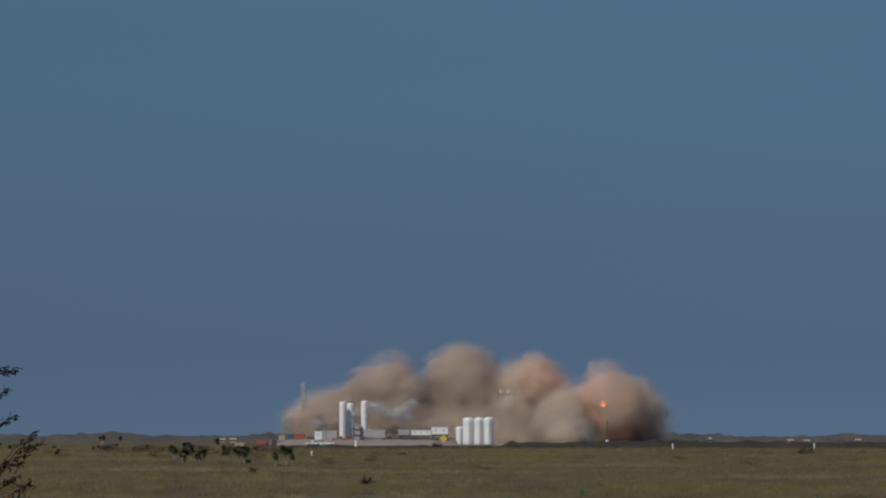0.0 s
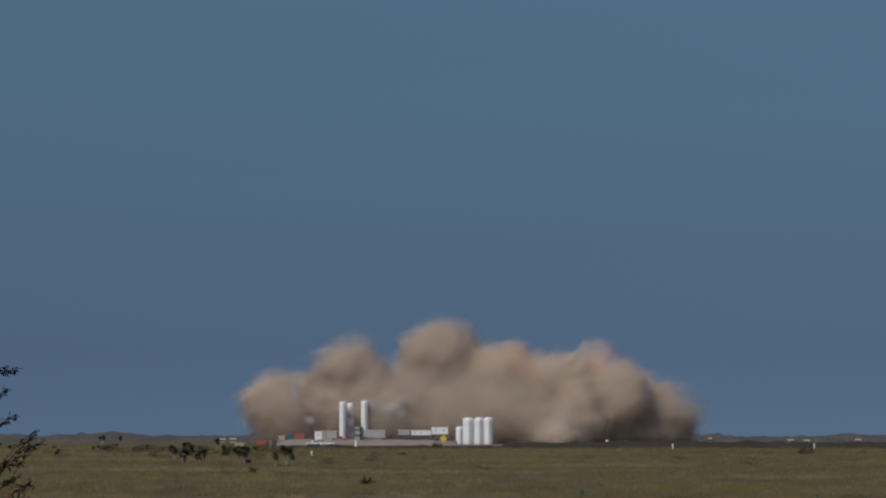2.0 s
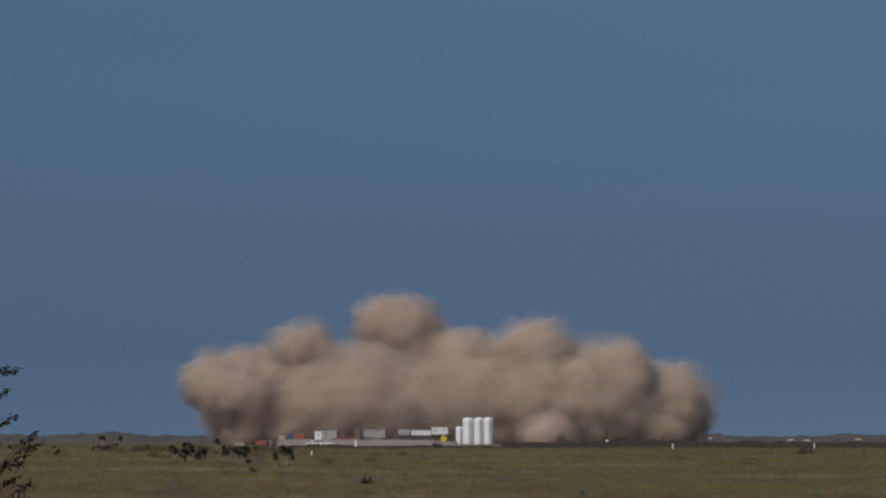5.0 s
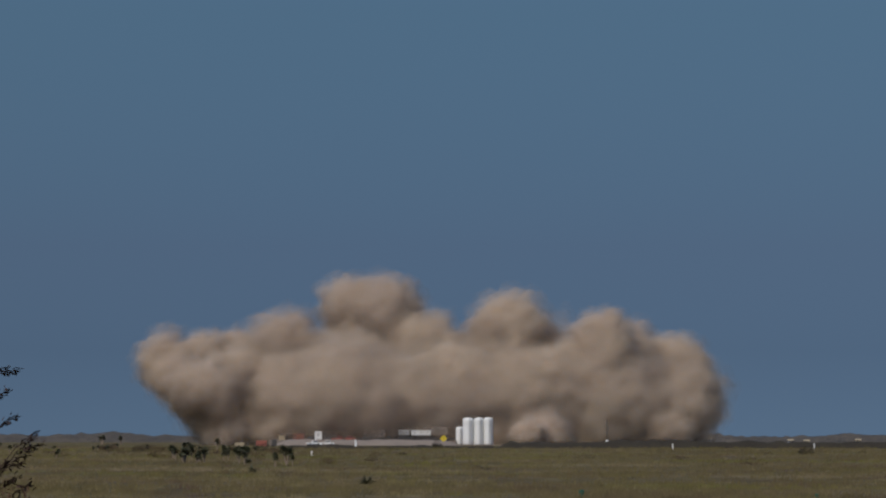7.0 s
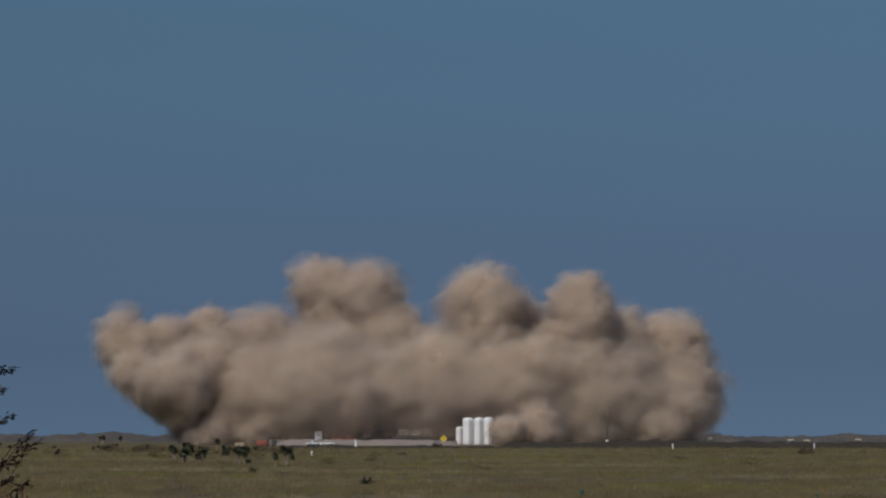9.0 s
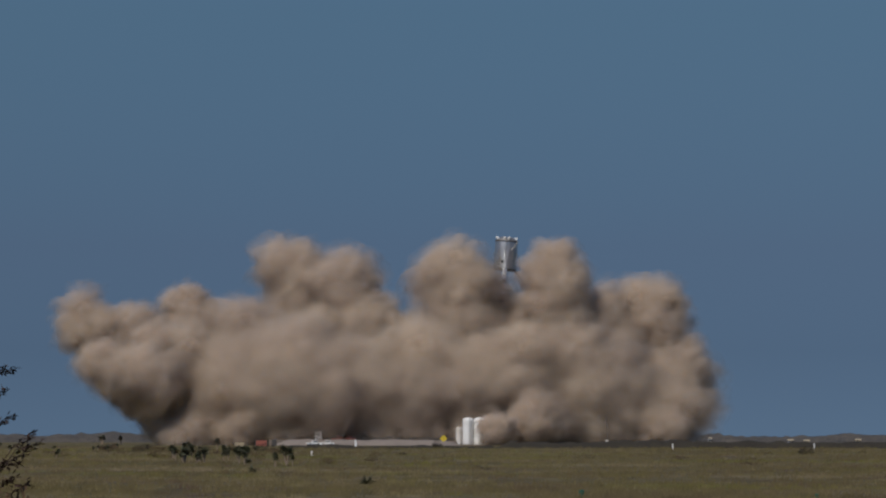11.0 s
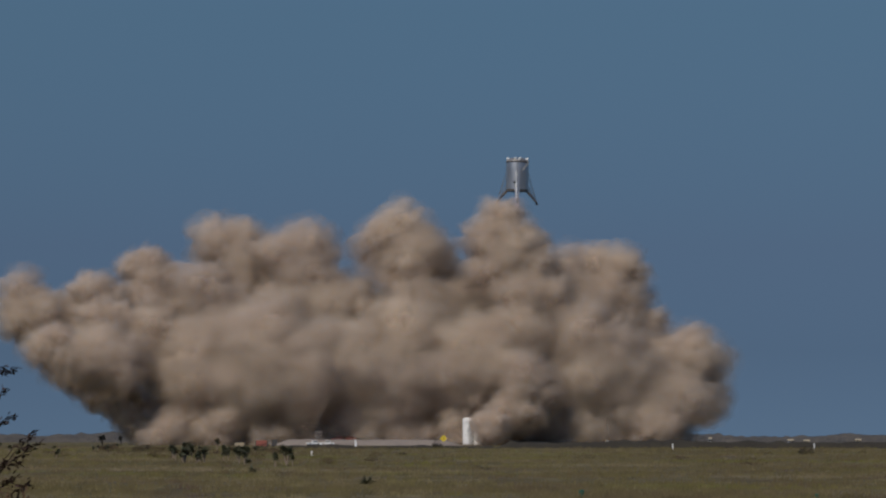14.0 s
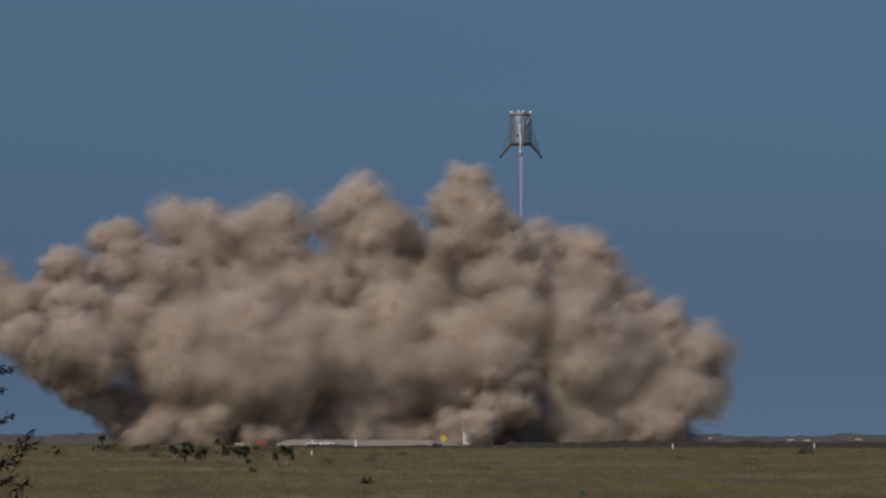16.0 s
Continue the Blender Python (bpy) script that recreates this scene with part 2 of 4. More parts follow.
ridge("dune_north", -330, -40, 2300, 60, (3.2, 5.6), 3.1, DUNE, "far scrub-covered coastal dune ridge", rough=0.35)
ridge("dune_south", 60, 330, 2250, 60, (2.4, 4.8), 8.4, DUNE, "far scrub-covered coastal dune ridge", rough=0.35)
ridge("dune_middle", -60, 90, 2350, 60, (1.6, 3.2), 5.2, DUNE, "far scrub-covered coastal dune ridge", rough=0.35)
ridge("scrub_bank", 14, 220, 1172, 9, (1.3, 2.2), 2.2, SCRUB, "long low bank of dark scrub before the pad", "scrub", 0.8, 0.5)
ridge("scrub_verge", -46, 17, 1160, 5, (0.6, 1.2), 4.2, SCRUB, "thin strip of dark scrub at the berm's foot", "scrub", 0.8, 0.6)
ridge("earth_berm", -62, 7, 1530, 16, (1.6, 2.3), 6.6, BERM_EARTH, "pale bulldozed earth berm round the tank farm", "berm", 1.0, 0.15)

# launch apron under the vehicle
tagged(part("launch_pad", box(5, 45, 1582, 1618, -0.5, 0.35, 0.08), CONCRETE), "grey concrete launch pad", "pad", kind="structure")


# tank farm and pad equipment
def vertical_tank(x, y, z, r, h, label, group):
    tank = base("storage_tank", x, y, z, label=label, category="tank", group=group)
    prof = [(r * 0.96, 0.0), (r, 0.15)] + [(r, h * k / 6) for k in range(1, 6)]
    prof += [(r, h - 0.55 * r), (r * 0.97, h - 0.36 * r), (r * 0.85, h - 0.17 * r), (r * 0.6, h - 0.06 * r), (r * 0.25, h)]
    part("shell", lathe(prof, 36), TANK_WHITE, tank, smooth=True)
    part("skirt", lathe([(r * 1.03, -0.25), (r * 1.03, 0.22)], 36), CONCRETE, tank, "grey concrete ring foot")
    for k in (1, 2, 3):
        part("weld_band", lathe([(r + 0.02, h * k / 4 - 0.06), (r + 0.045, h * k / 4), (r + 0.02, h * k / 4 + 0.06)], 36), WHITE_PAINT, tank)
    bm = bmesh.new()
    for s in (-0.22, 0.22):
        add_tube(bm, (s + r * 0.3, -r * 0.99 - 0.1, 0.2), (s + r * 0.3, -r * 0.99 - 0.1, h - 0.3 * r), 0.035, 0.035, 6)
    for k in range(int(h / 0.45)):
        add_tube(bm, (r * 0.3 - 0.22, -r * 0.99 - 0.1, 0.3 + k * 0.45), (r * 0.3 + 0.22, -r * 0.99 - 0.1, 0.3 + k * 0.45), 0.025, 0.025, 5)
    part("ladder", bm, GREY_PAINT, tank, "thin grey steel ladder")
    part("vent_pipe", tube((0, 0, h - 0.05), (0, 0, h + 0.35), 0.12, 0.12, 10), GREY_PAINT, tank)
    return tank


for _x, _r, _h in ((9.25, 2.08, 9.9), (13.1, 1.80, 9.95), (16.6, 1.74, 10.0)):
    vertical_tank(_x, 1543, 0.25, _r, _h, "stout white vertical storage tank beside the berm", "white tanks by the berm")
vertical_tank(6.2, 1556, 0.25, 1.5, 6.6, "short cream storage tank behind the white tanks", "")
for _x, _h, _y in ((-37.3, 16.0, 1573), (-34.6, 15.5, 1577), (-29.2, 16.3, 1573)):
    vertical_tank(_x, _y, 0.25, 1.3, _h, "tall slim white cryogenic tank behind the berm", "slim cryogenic tanks")


def trailer(x, y, z, w, h, mat, label, group="", windows=3, name="site_trailer", lift=0.5):
    t = base(name, x, y, z, label=label, category="trailer", group=group)
    part("body", box(-w / 2, w / 2, -1.25, 1.25, lift, h, 0.06), mat, t)
    part("roof", box(-w / 2 - 0.1, w / 2 + 0.1, -1.35, 1.35, h + 0.004, h + 0.16, 0.03), WHITE_PAINT, t, "flat white roof")
    for s in (-0.42, -0.2, 0.2, 0.42):
        part("support", box(s * w - 0.25, s * w + 0.25, -1.1, 1.1, 0, lift - 0.004), DARK_STEEL, t)
    if lift > 1.0:
        part("chassis", box(-w * 0.48, w * 0.48, -1.15, 1.15, lift - 0.55, lift - 0.004), DARK_STEEL, t, "dark steel chassis beam")
    for k in range(windows):
        wx = -w / 2 + w * (k + 0.5) / windows
        part("window", box(wx - 0.28, wx + 0.28, -1.29, -1.255, lift + 0.45 * (h - lift), lift + 0.75 * (h - lift), 0.01), GREY_PAINT, t)
    return t


trailer(-14.4, 1562, 1.6, 4.2, 3.9, GREY_PAINT, "short grey site trailer on dark supports", "trailers behind the berm", 2, lift=2.2)
trailer(-8.1, 1562, 1.6, 7.2, 3.8, WHITE_PAINT, "long white site trailer on dark supports", "trailers behind the berm", 3, lift=2.1)
trailer(-1.2, 1566, 1.6, 6.1, 5.0, WHITE_PAINT, "tall white equipment container on dark supports", "trailers behind the berm", 2, "equipment_container", lift=2.4)
trailer(-25.4, 1566, 1.6, 8.0, 3.9, GREY_PAINT, "grey equipment container behind the berm", "", 2, "equipment_container")
trailer(-42.0, 1566, 1.6, 5.4, 3.6, GREY_PAINT, "grey generator container beside the slim tanks", "", 1, "equipment_container")
trailer(-46.0, 1560, 1.6, 2.6, 3.4, WHITE_PAINT, "small white control cabin", "", 1, "control_cabin")


def platform():
    t = base("service_platform", -31.9, 1570, 1.6, label="dark steel service platform between the slim tanks", category="platform")
    for sx in (-1.2, 1.2):
        for sy in (-1.2, 1.2):
            part("post", tube((sx, sy, 0), (sx, sy, 6.4), 0.1, 0.1), DARK_STEEL, t)
    for z in (2.1, 4.2, 6.3):
        part("deck", box(-1.4, 1.4, -1.4, 1.4, z, z + 0.12), DARK_STEEL, t)
    part("cold_box", box(-1.0, 1.0, -1.0, 1.0, 0.02, 5.2, 0.05), GREY_PAINT, t, "grey cold box with piping")
    for z in (2.7, 4.8, 6.9):
        part("handrail", tube((-1.3, -1.35, z), (1.3, -1.35, z), 0.04, 0.04, 6), DARK_STEEL, t)


platform()
part_platform = box(-54, 22, 1536, 1592, -0.3, 0.22, 0.05)
tagged(part("gravel_yard", part_platform, BERM_EARTH), "pale gravel yard of the tank farm", "yard", kind="structure")
tagged(part("earth_apron", box(-64, -50.2, 1556, 1576, -0.3, 2.0, 0.2), BERM_EARTH), "low earth apron at the berm's end", "apron", kind="structure")
tagged(part("gravel_terrace", box(-50, 5.0, 1552, 1571.6, 0.224, 1.6, 0.1), BERM_EARTH), "raised gravel terrace behind the berm", "terrace", kind="structure")


def small_truck(x, y, z, mat, label, turn=0):
    t = base("pickup_truck", x, y, z, turn, label=label, category="truck", group="parked trucks")
    part("body", box(-2.6, 2.6, -0.9, 0.9, 0.45, 1.05, 0.1), mat, t)
    part("cab", box(-0.6, 1.3, -0.82, 0.82, 1.054, 1.8, 0.15), mat, t)
    part("window", box(-0.5, 1.2, -0.84, -0.826, 1.25, 1.65), GLASS_DARK, t)
    for sx in (-1.6, 1.6):
        for sy in (-0.85, 0.85):
            part("wheel", tube((sx, sy - 0.12, 0.4), (sx, sy + 0.12, 0.4), 0.4, 0.4, 14), RUBBER, t)


def cargo_box(x, y, z, w, h, mat, label):
    t = base("cargo_container", x, y, z, label=label, category="container", group="painted containers")
    part("body", box(-w / 2, w / 2, -1.2, 1.2, 0, h, 0.05), mat, t)
    for k in range(int(w / 0.6)):
        part("rib", box(-w / 2 + 0.3 + k * 0.6, -w / 2 + 0.5 + k * 0.6, -1.26, -1.2, 0.15, h - 0.15), mat, t)
    for s in (-1, 1):
        part("corner_post", box(s * w / 2 - 0.1, s * w / 2 + 0.1, -1.3, -1.15, 0, h + 0.02), DARK_STEEL, t)


cargo_box(-53.4, 1566, 2.0, 4.2, 2.3, RED_PAINT, "faded red steel container at the berm's end")
cargo_box(-56.6, 1568, 2.0, 1.7, 2.4, BLUE_PAINT, "small blue steel container")
cargo_box(-59.6, 1564, 2.0, 2.6, 1.6, TAN_PAINT, "small tan steel container")
cargo_box(-61.4, 1430, 0.0, 3.8, 1.9, RED_PAINT, "low red steel container on the marsh")
cargo_box(-68.8, 1430, 0.0, 3.4, 1.2, TAN_PAINT, "low tan steel container on the marsh")
cargo_box(-57.4, 1440, 0.0, 1.4, 2.3, DARK_STEEL, "upright dark steel crate on the marsh")
small_truck(-38.4, 1556, 1.6, RED_PAINT, "red pickup truck parked before the slim tanks")
small_truck(-41.8, 1524, 0.0, WHITE_PAINT, "white pickup truck parked at the berm's foot")
small_truck(-46.5, 1522, 0.0, WHITE_PAINT, "white pickup truck parked at the berm's foot", 15)
small_truck(-20.0, 1558, 1.6, DARK_STEEL, "dark pickup truck parked beside the trailers")


def mast():
    t = base("lightning_mast", 60.4, 1555, 0, label="thin steel mast with a white base cabinet", category="mast")
    part("pole", tube((0, 0, 0.3), (0, 0, 10.0), 0.16, 0.1), DARK_STEEL, t)
    part("sleeve", tube((0, 0, 5.6), (0, 0, 9.0), 0.34, 0.3, 10), SOOT, t, "dark cable sleeve")
    part("cabinet", box(-0.5, 0.5, -0.4, 0.4, 0, 2.0, 0.05), WHITE_PAINT, t, "white base cabinet")
    part("tip", tube((0, 0, 10.0), (0, 0, 10.8), 0.04, 0.02, 6), DARK_STEEL, t)


mast()


def road_sign():
    t = base("road_sign", 0.1, 690, 0, label="yellow diamond warning sign on a thin post", category="road sign")
    part("post", tube((0, 0.06, 0), (0, 0.06, 3.2), 0.022, 0.022, 6), DARK_STEEL, t)
    bm = box(-0.40, 0.40, -0.012, 0.012, -0.40, 0.40)
    bmesh.ops.rotate(bm, verts=bm.verts, cent=(0, 0, 0), matrix=Matrix.Rotation(radians(45), 3, "Y"))
    bmesh.ops.translate(bm, verts=bm.verts, vec=(0, 0, 3.02))
    plate = part("plate", bm, YELLOW_SIGN, t)
    bm = bmesh.new()
    add_box(bm, -0.05, 0.05, -0.022, -0.014, 2.78, 3.1)
    add_box(bm, -0.05, 0.2, -0.022, -0.014, 3.1, 3.2)
    part("symbol", bm, BLACK_PAINT, plate, "plain black bars")


road_sign()


def marker_post(x, y, h, label="white marker post standing in the marsh grass", mat=None, w=0.28):
    t = base("marker_post", x, y, 0, label=label, category="post", group="marker posts")
    part("shaft", box(-w / 2, w / 2, -w / 2, w / 2, 0, h * 0.9, 0.03), mat or WHITE_PAINT, t)
    part("cap", lathe([(w * 0.56, h * 0.9 + 0.003), (w * 0.56, h * 0.96), (w * 0.3, h)], 10), mat or WHITE_PAINT, t)


marker_post(57.6, 1060, 1.5)
marker_post(101.0, 1150, 1.4)
marker_post(122.0, 1350, 1.4)
marker_post(-35.3, 1220, 1.3, w=0.6)
marker_post(-28.8, 1400, 1.4, w=0.5)
marker_post(-26.9, 1300, 2.2, w=0.5)
marker_post(-22.7, 730, 0.8)
marker_post(34.5, 1200, 1.2, "short orange-tinted stake in the marsh grass", TAN_PAINT, 0.3)
marker_post(7.66, 234, 0.46, "dark green utility stake in the grass", GREEN_PAINT, 0.30)
marker_post(20.7, 234, 0.24, "dark green utility stake in the grass", GREEN_PAINT, 0.20)


def far_house(x, y, w, h, mat, label):
    t = base("beach_house", x, y, 0, label=label, category="house", group="far beach houses")
    part("wall", box(-w / 2, w / 2, -3, 3, 0, h), mat, t)
    bm = bmesh.new()
    a = [bm.verts.new(v) for v in ((-w / 2 - .3, -3.3, h + .004), (w / 2 + .3, -3.3, h + .004), (w / 2 + .3, 3.3, h + .004), (-w / 2 - .3, 3.3, h + .004), (-w / 2 - .3, 0, h + 0.8), (w / 2 + .3, 0, h + 0.8))]
    for f in ((0, 1, 5, 4), (2, 3, 4, 5), (0, 4, 3), (1, 2, 5), (3, 2, 1, 0)):
        bm.faces.new([a[i] for i in f])
    part("roof", bm, TAN_PAINT, t)
    for s in (-1, 1):
        part("window", box(s * w * 0.25 - 0.5, s * w * 0.25 + 0.5, -3.04, -3.004, h * 0.45, h * 0.8), GLASS_DARK, t)


far_house(-108, 2180, 3.0, 1.6, TAN_PAINT, "pale far house among the dunes")
far_house(-114, 2190, 2.4, 1.4, TAN_PAINT, "tan far house among the dunes")
far_house(139, 2200, 1.2, 2.0, WHITE_PAINT, "narrow white far hut on the dune")
far_house(180, 2190, 2.4, 1.0, GREY_PAINT, "pale far house among the dunes")
far_house(188, 2185, 2.4, 0.8, TAN_PAINT, "pale far house among the dunes")
far_house(216, 2200, 2.5, 1.2, TAN_PAINT, "tan far house among the dunes")


# made-up rack that fills the dark band along the trailers' foot
def dark_strip_rack(x0, x1, y, z):
    t = base("dark_strip_rack", (x0 + x1) / 2, y, z, label="added low dark strip of pipes and valves before the trailers", category="pipe rack")
    w = (x1 - x0) / 2
    for k in range(9):
        px = -w + 2 * w * k / 8
        part("post", box(px - 0.08, px + 0.08, -0.5, 0.5, 0, 1.15), DARK_STEEL, t)
    for dy, dz, r in ((-0.35, 1.0, 0.13), (0.0, 1.0, 0.16), (0.35, 1.0, 0.11), (-0.3, 0.45, 0.12), (0.2, 0.45, 0.15)):
        part("pipe", tube((-w, dy, dz), (w, dy, dz), r, r, 8), DARK_STEEL, t)
    rng = random.Random(4)
    for k in range(6):
        vx = rng.uniform(-w, w)
        part("valve", lathe([(0.22, 0.0 + 1.16), (0.26, 1.3), (0.1, 1.45), (0.24, 1.6), (0.24, 1.66)], 10), SOOT, t).location.x = vx


dark_strip_rack(-17.0, 5.0, 1556, 1.6)
dark_strip_rack(-30.0, -20.5, 1556, 1.6)


def light_pole(x, y, z, h):
    t = base("light_pole", x, y, z, label="thin dark light pole beside the generator", category="pole")
    part("shaft", tube((0, 0, 0), (0, 0, h), 0.12, 0.08), DARK_STEEL, t)
    part("lamp_head", box(-0.5, 0.5, -0.15, 0.15, h, h + 0.2, 0.03), DARK_STEEL, t)


light_pole(-43.2, 1560, 1.6, 5.6)
small_truck(-34.8, 1556, 1.6, RED_PAINT, "red pickup truck parked before the slim tanks")
cargo_box(-49.0, 1562, 1.6, 2.2, 1.5, DARK_STEEL, "small dark equipment crate")


# plants
def leaf_blade(bm, root, way, length, width):
    side = way.cross(Vector((0, 0, 1)))
    side = side.normalized() if side.length > 1e-4 else Vector((1, 0, 0))
    up = side.cross(way).normalized()
    mid = root + way * length * 0.55 + up * 0.02 * length
    tip = root + way * length - Vector((0, 0, 0.06 * length))
    a, b = bm.verts.new(root - side * width * 0.4), bm.verts.new(root + side * width * 0.4)
    c, d = bm.verts.new(mid + side * width * 0.5), bm.verts.new(mid - side * width * 0.5)
    k = bm.verts.new(mid - up * width * 0.25)
    e = bm.verts.new(tip)
    for f in ((a, b, k), (b, c, k), (a, k, d), (d, k, e), (k, c, e)):
        bm.faces.new(f)


def yucca(x, y, h, heads, seed, group="yuccas on the marsh"):
    rng = random.Random(seed)
    t = base("yucca", x, y, 0, rng.uniform(0, 360), label="dark spiky yucca with a pale shaggy trunk" if h > 1.0 else "low dark spiky yucca rosette in the grass", category="yucca", group=group)
    for k in range(heads):
        a = rng.uniform(0, 6.28)
        off = Vector((math.cos(a), math.sin(a), 0)) * (0.0 if heads == 1 else rng.uniform(0.25, 0.55) * h * 0.4)
        top = off + Vector((0, 0, h * rng.uniform(0.62, 0.82)))
        if h > 1.0:
            bm = bmesh.new()
            mid = off * 0.5 + Vector((0, 0, top.z * 0.5))
            add_tube(bm, (0, 0, -0.05), mid, 0.09 * h / 2, 0.10 * h / 2, 8)
            add_tube(bm, mid, top, 0.11 * h / 2, 0.13 * h / 2, 8)
            part("trunk", bm, YUCCA_TRUNK, t)
        else:
            top = Vector((0, 0, 0.12 * h))
        bm = bmesh.new()
        for _ in range(70):
            el, az = rng.uniform(-0.9, 1.4), rng.uniform(0, 6.283)
            way = Vector((math.cos(az) * math.cos(el), math.sin(az) * math.cos(el), math.sin(el)))
            if h <= 1.0 and way.z < 0.05:
                way.z = abs(way.z) + 0.05
                way.normalize()
            leaf_blade(bm, top + way * 0.04, way, rng.uniform(0.20, 0.34) * (h if h > 1.0 else 2.6), 0.08 * max(h, 1.2))
        part("rosette", bm, YUCCA_LEAF, t)


def bush(x, y, w, h, seed, mat, label, group="marsh bushes"):
    """A twiggy low bush: a few stems and many small leaf clumps with gaps."""
    rng = random.Random(seed)
    t = base("bush", x, y, 0, label=label, category="bush", group=group)
    bm = bmesh.new()
    for _ in range(9):
        a = rng.uniform(0, 6.28)
        add_tube(bm, (0, 0, -0.05), (math.cos(a) * w * 0.35, math.sin(a) * w * 0.35, h * rng.uniform(0.5, 0.9)), 0.03 * h, 0.01 * h, 5)
    part("stems", bm, TWIG, t)
    bm = bmesh.new()
    for _ in range(260):
        a, q = rng.uniform(0, 6.28), rng.random() ** 0.5
        z = h * rng.uniform(0.1, 1.0) * (1 - 0.5 * q * q)
        c = Vector((math.cos(a) * q * w / 2, math.sin(a) * q * w / 2, z))
        way = Vector((rng.gauss(0, 1), rng.gauss(0, 1), rng.gauss(0.4, 1))).normalized()
        leaf_blade(bm, c, way, 0.16 * h, 0.07 * h)
    part("foliage", bm, mat, t)


_plants = random.Random(11)
# (x, y, height, heads): the singled-out yuccas of the near flat
for _k, (_x, _y, _h, _n) in enumerate(((-17.4, 386, 1.0, 1), (-19.5, 490, 1.9, 2), (-18.6, 470, 1.8, 1), (-17.85, 483, 3.0, 2), (-5.2, 291, 0.95, 1), (-17.3, 487, 1.5, 1),
                                       (-43, 720, 2.6, 2), (-51, 830, 2.8, 2), (-46, 800, 1.9, 1), (-38, 640, 2.4, 2), (-42, 690, 2.0, 1), (-47, 880, 3.6, 1),
                                       (-34.5, 560, 1.6, 2), (-29, 505, 1.3, 1), (-36.0, 740, 2.2, 2), (-60, 1000, 2.5, 2), (-129, 1600, 5.5, 2), (-121, 1590, 4.5, 2),
                                       (-30, 590, 2.0, 1), (-24, 520, 1.2, 1))):
    yucca(_x, _y, _h * 0.8, _n, 100 + _k)
for _k in range(16):
    _y = _plants.uniform(560, 1150)
    yucca(-_plants.uniform(0.047, 0.105) * _y, _y, _plants.uniform(1.1, 2.0), _plants.choice((1, 1, 2)), 300 + _k)
for _k in range(16):
    _y = _plants.uniform(500, 760)
    yucca(-_plants.uniform(0.044, 0.064) * _y, _y, _plants.uniform(1.3, 2.3), _plants.choice((1, 2, 2, 3)), 340 + _k)
for _k in range(14):
    _y = _plants.uniform(620, 1000)
    bush(-_plants.uniform(0.04, 0.095) * _y, _y, _plants.uniform(2, 4), _plants.uniform(0.8, 1.4), 500 + _k, DRY_BRUSH, "low dry reddish-brown brush on the marsh")
for _k in range(24):
    _y = _plants.uniform(820, 1300)
    bush(-_plants.uniform(0.034, 0.105) * _y, _y, _plants.uniform(3, 6), _plants.uniform(0.8, 1.7), 540 + _k, DRY_BRUSH if _k % 3 else SCRUB, "low dry reddish-brown brush on the marsh" if _k % 3 else "low dark tuft of marsh scrub")
bush(66.5, 775, 3.2, 1.7, 600, SCRUB, "dark twiggy bush on the marsh")
bush(-1.6, 1120, 3.0, 2.2, 601, SCRUB, "dark bush before the berm")
bush(-9.5, 560, 2.0, 0.8, 602, DRY_BRUSH, "low straw-coloured brush on the marsh")
bush(-14.0, 520, 2.4, 0.9, 603, DRY_BRUSH, "low straw-coloured brush on the marsh")
for _k in range(26):
    _y = _plants.uniform(420, 1250)
    bush(_plants.uniform(-0.1, 0.1) * _y, _y, _plants.uniform(1.6, 4.5), _plants.uniform(0.35, 0.75), 700 + _k, SCRUB if _k % 2 else DRY_BRUSH, "low dark tuft of marsh scrub")


def grass_field():
    """Tufts over the near flat, thinning out with distance."""
    rng = np.random.default_rng(5)
    verts, faces = [], []
    for _ in range(13000):
        y = 222 * (1200 / 222) ** rng.random()
        x = rng.uniform(-0.112, 0.112) * y
        patch = noise.noise((x * 0.05, y * 0.02, 0)) + 0.6 * noise.noise((x * 0.2, y * 0.06, 3))
        if patch < rng.uniform(-0.75, 0.35):
            continue
        size = rng.uniform(0.7, 1.4) * (1 + max(0, (y - 300)) / 1100)
        for _b in range(7):
            a, lean = rng.uniform(0, 6.283), rng.uniform(0.05, 0.30) * size
            rx, ry = x + rng.normal(0, 0.28) * size, y + rng.normal(0, 0.28) * size
            w, h = 0.035 * size, rng.uniform(0.10, 0.42) * size
            n = len(verts)
            verts += [(rx - w, ry, -0.02), (rx + w, ry, -0.02), (rx + math.cos(a) * lean, ry + abs(math.sin(a)) * lean, h)]
            faces.append((n, n + 1, n + 2))
    me = bpy.data.meshes.new("grass")
    me.from_pydata(verts, [], faces)
    me.polygons.foreach_set("use_smooth", [True] * len(faces))
    me.normals_split_custom_set_from_vertices([(0.0, -0.25, 0.97)] * len(verts))
    me.materials.append(GROUND)
    tagged(new("grass", me), "olive and straw marsh grass tufts on the flat", "grass", kind="stuff")


grass_field()


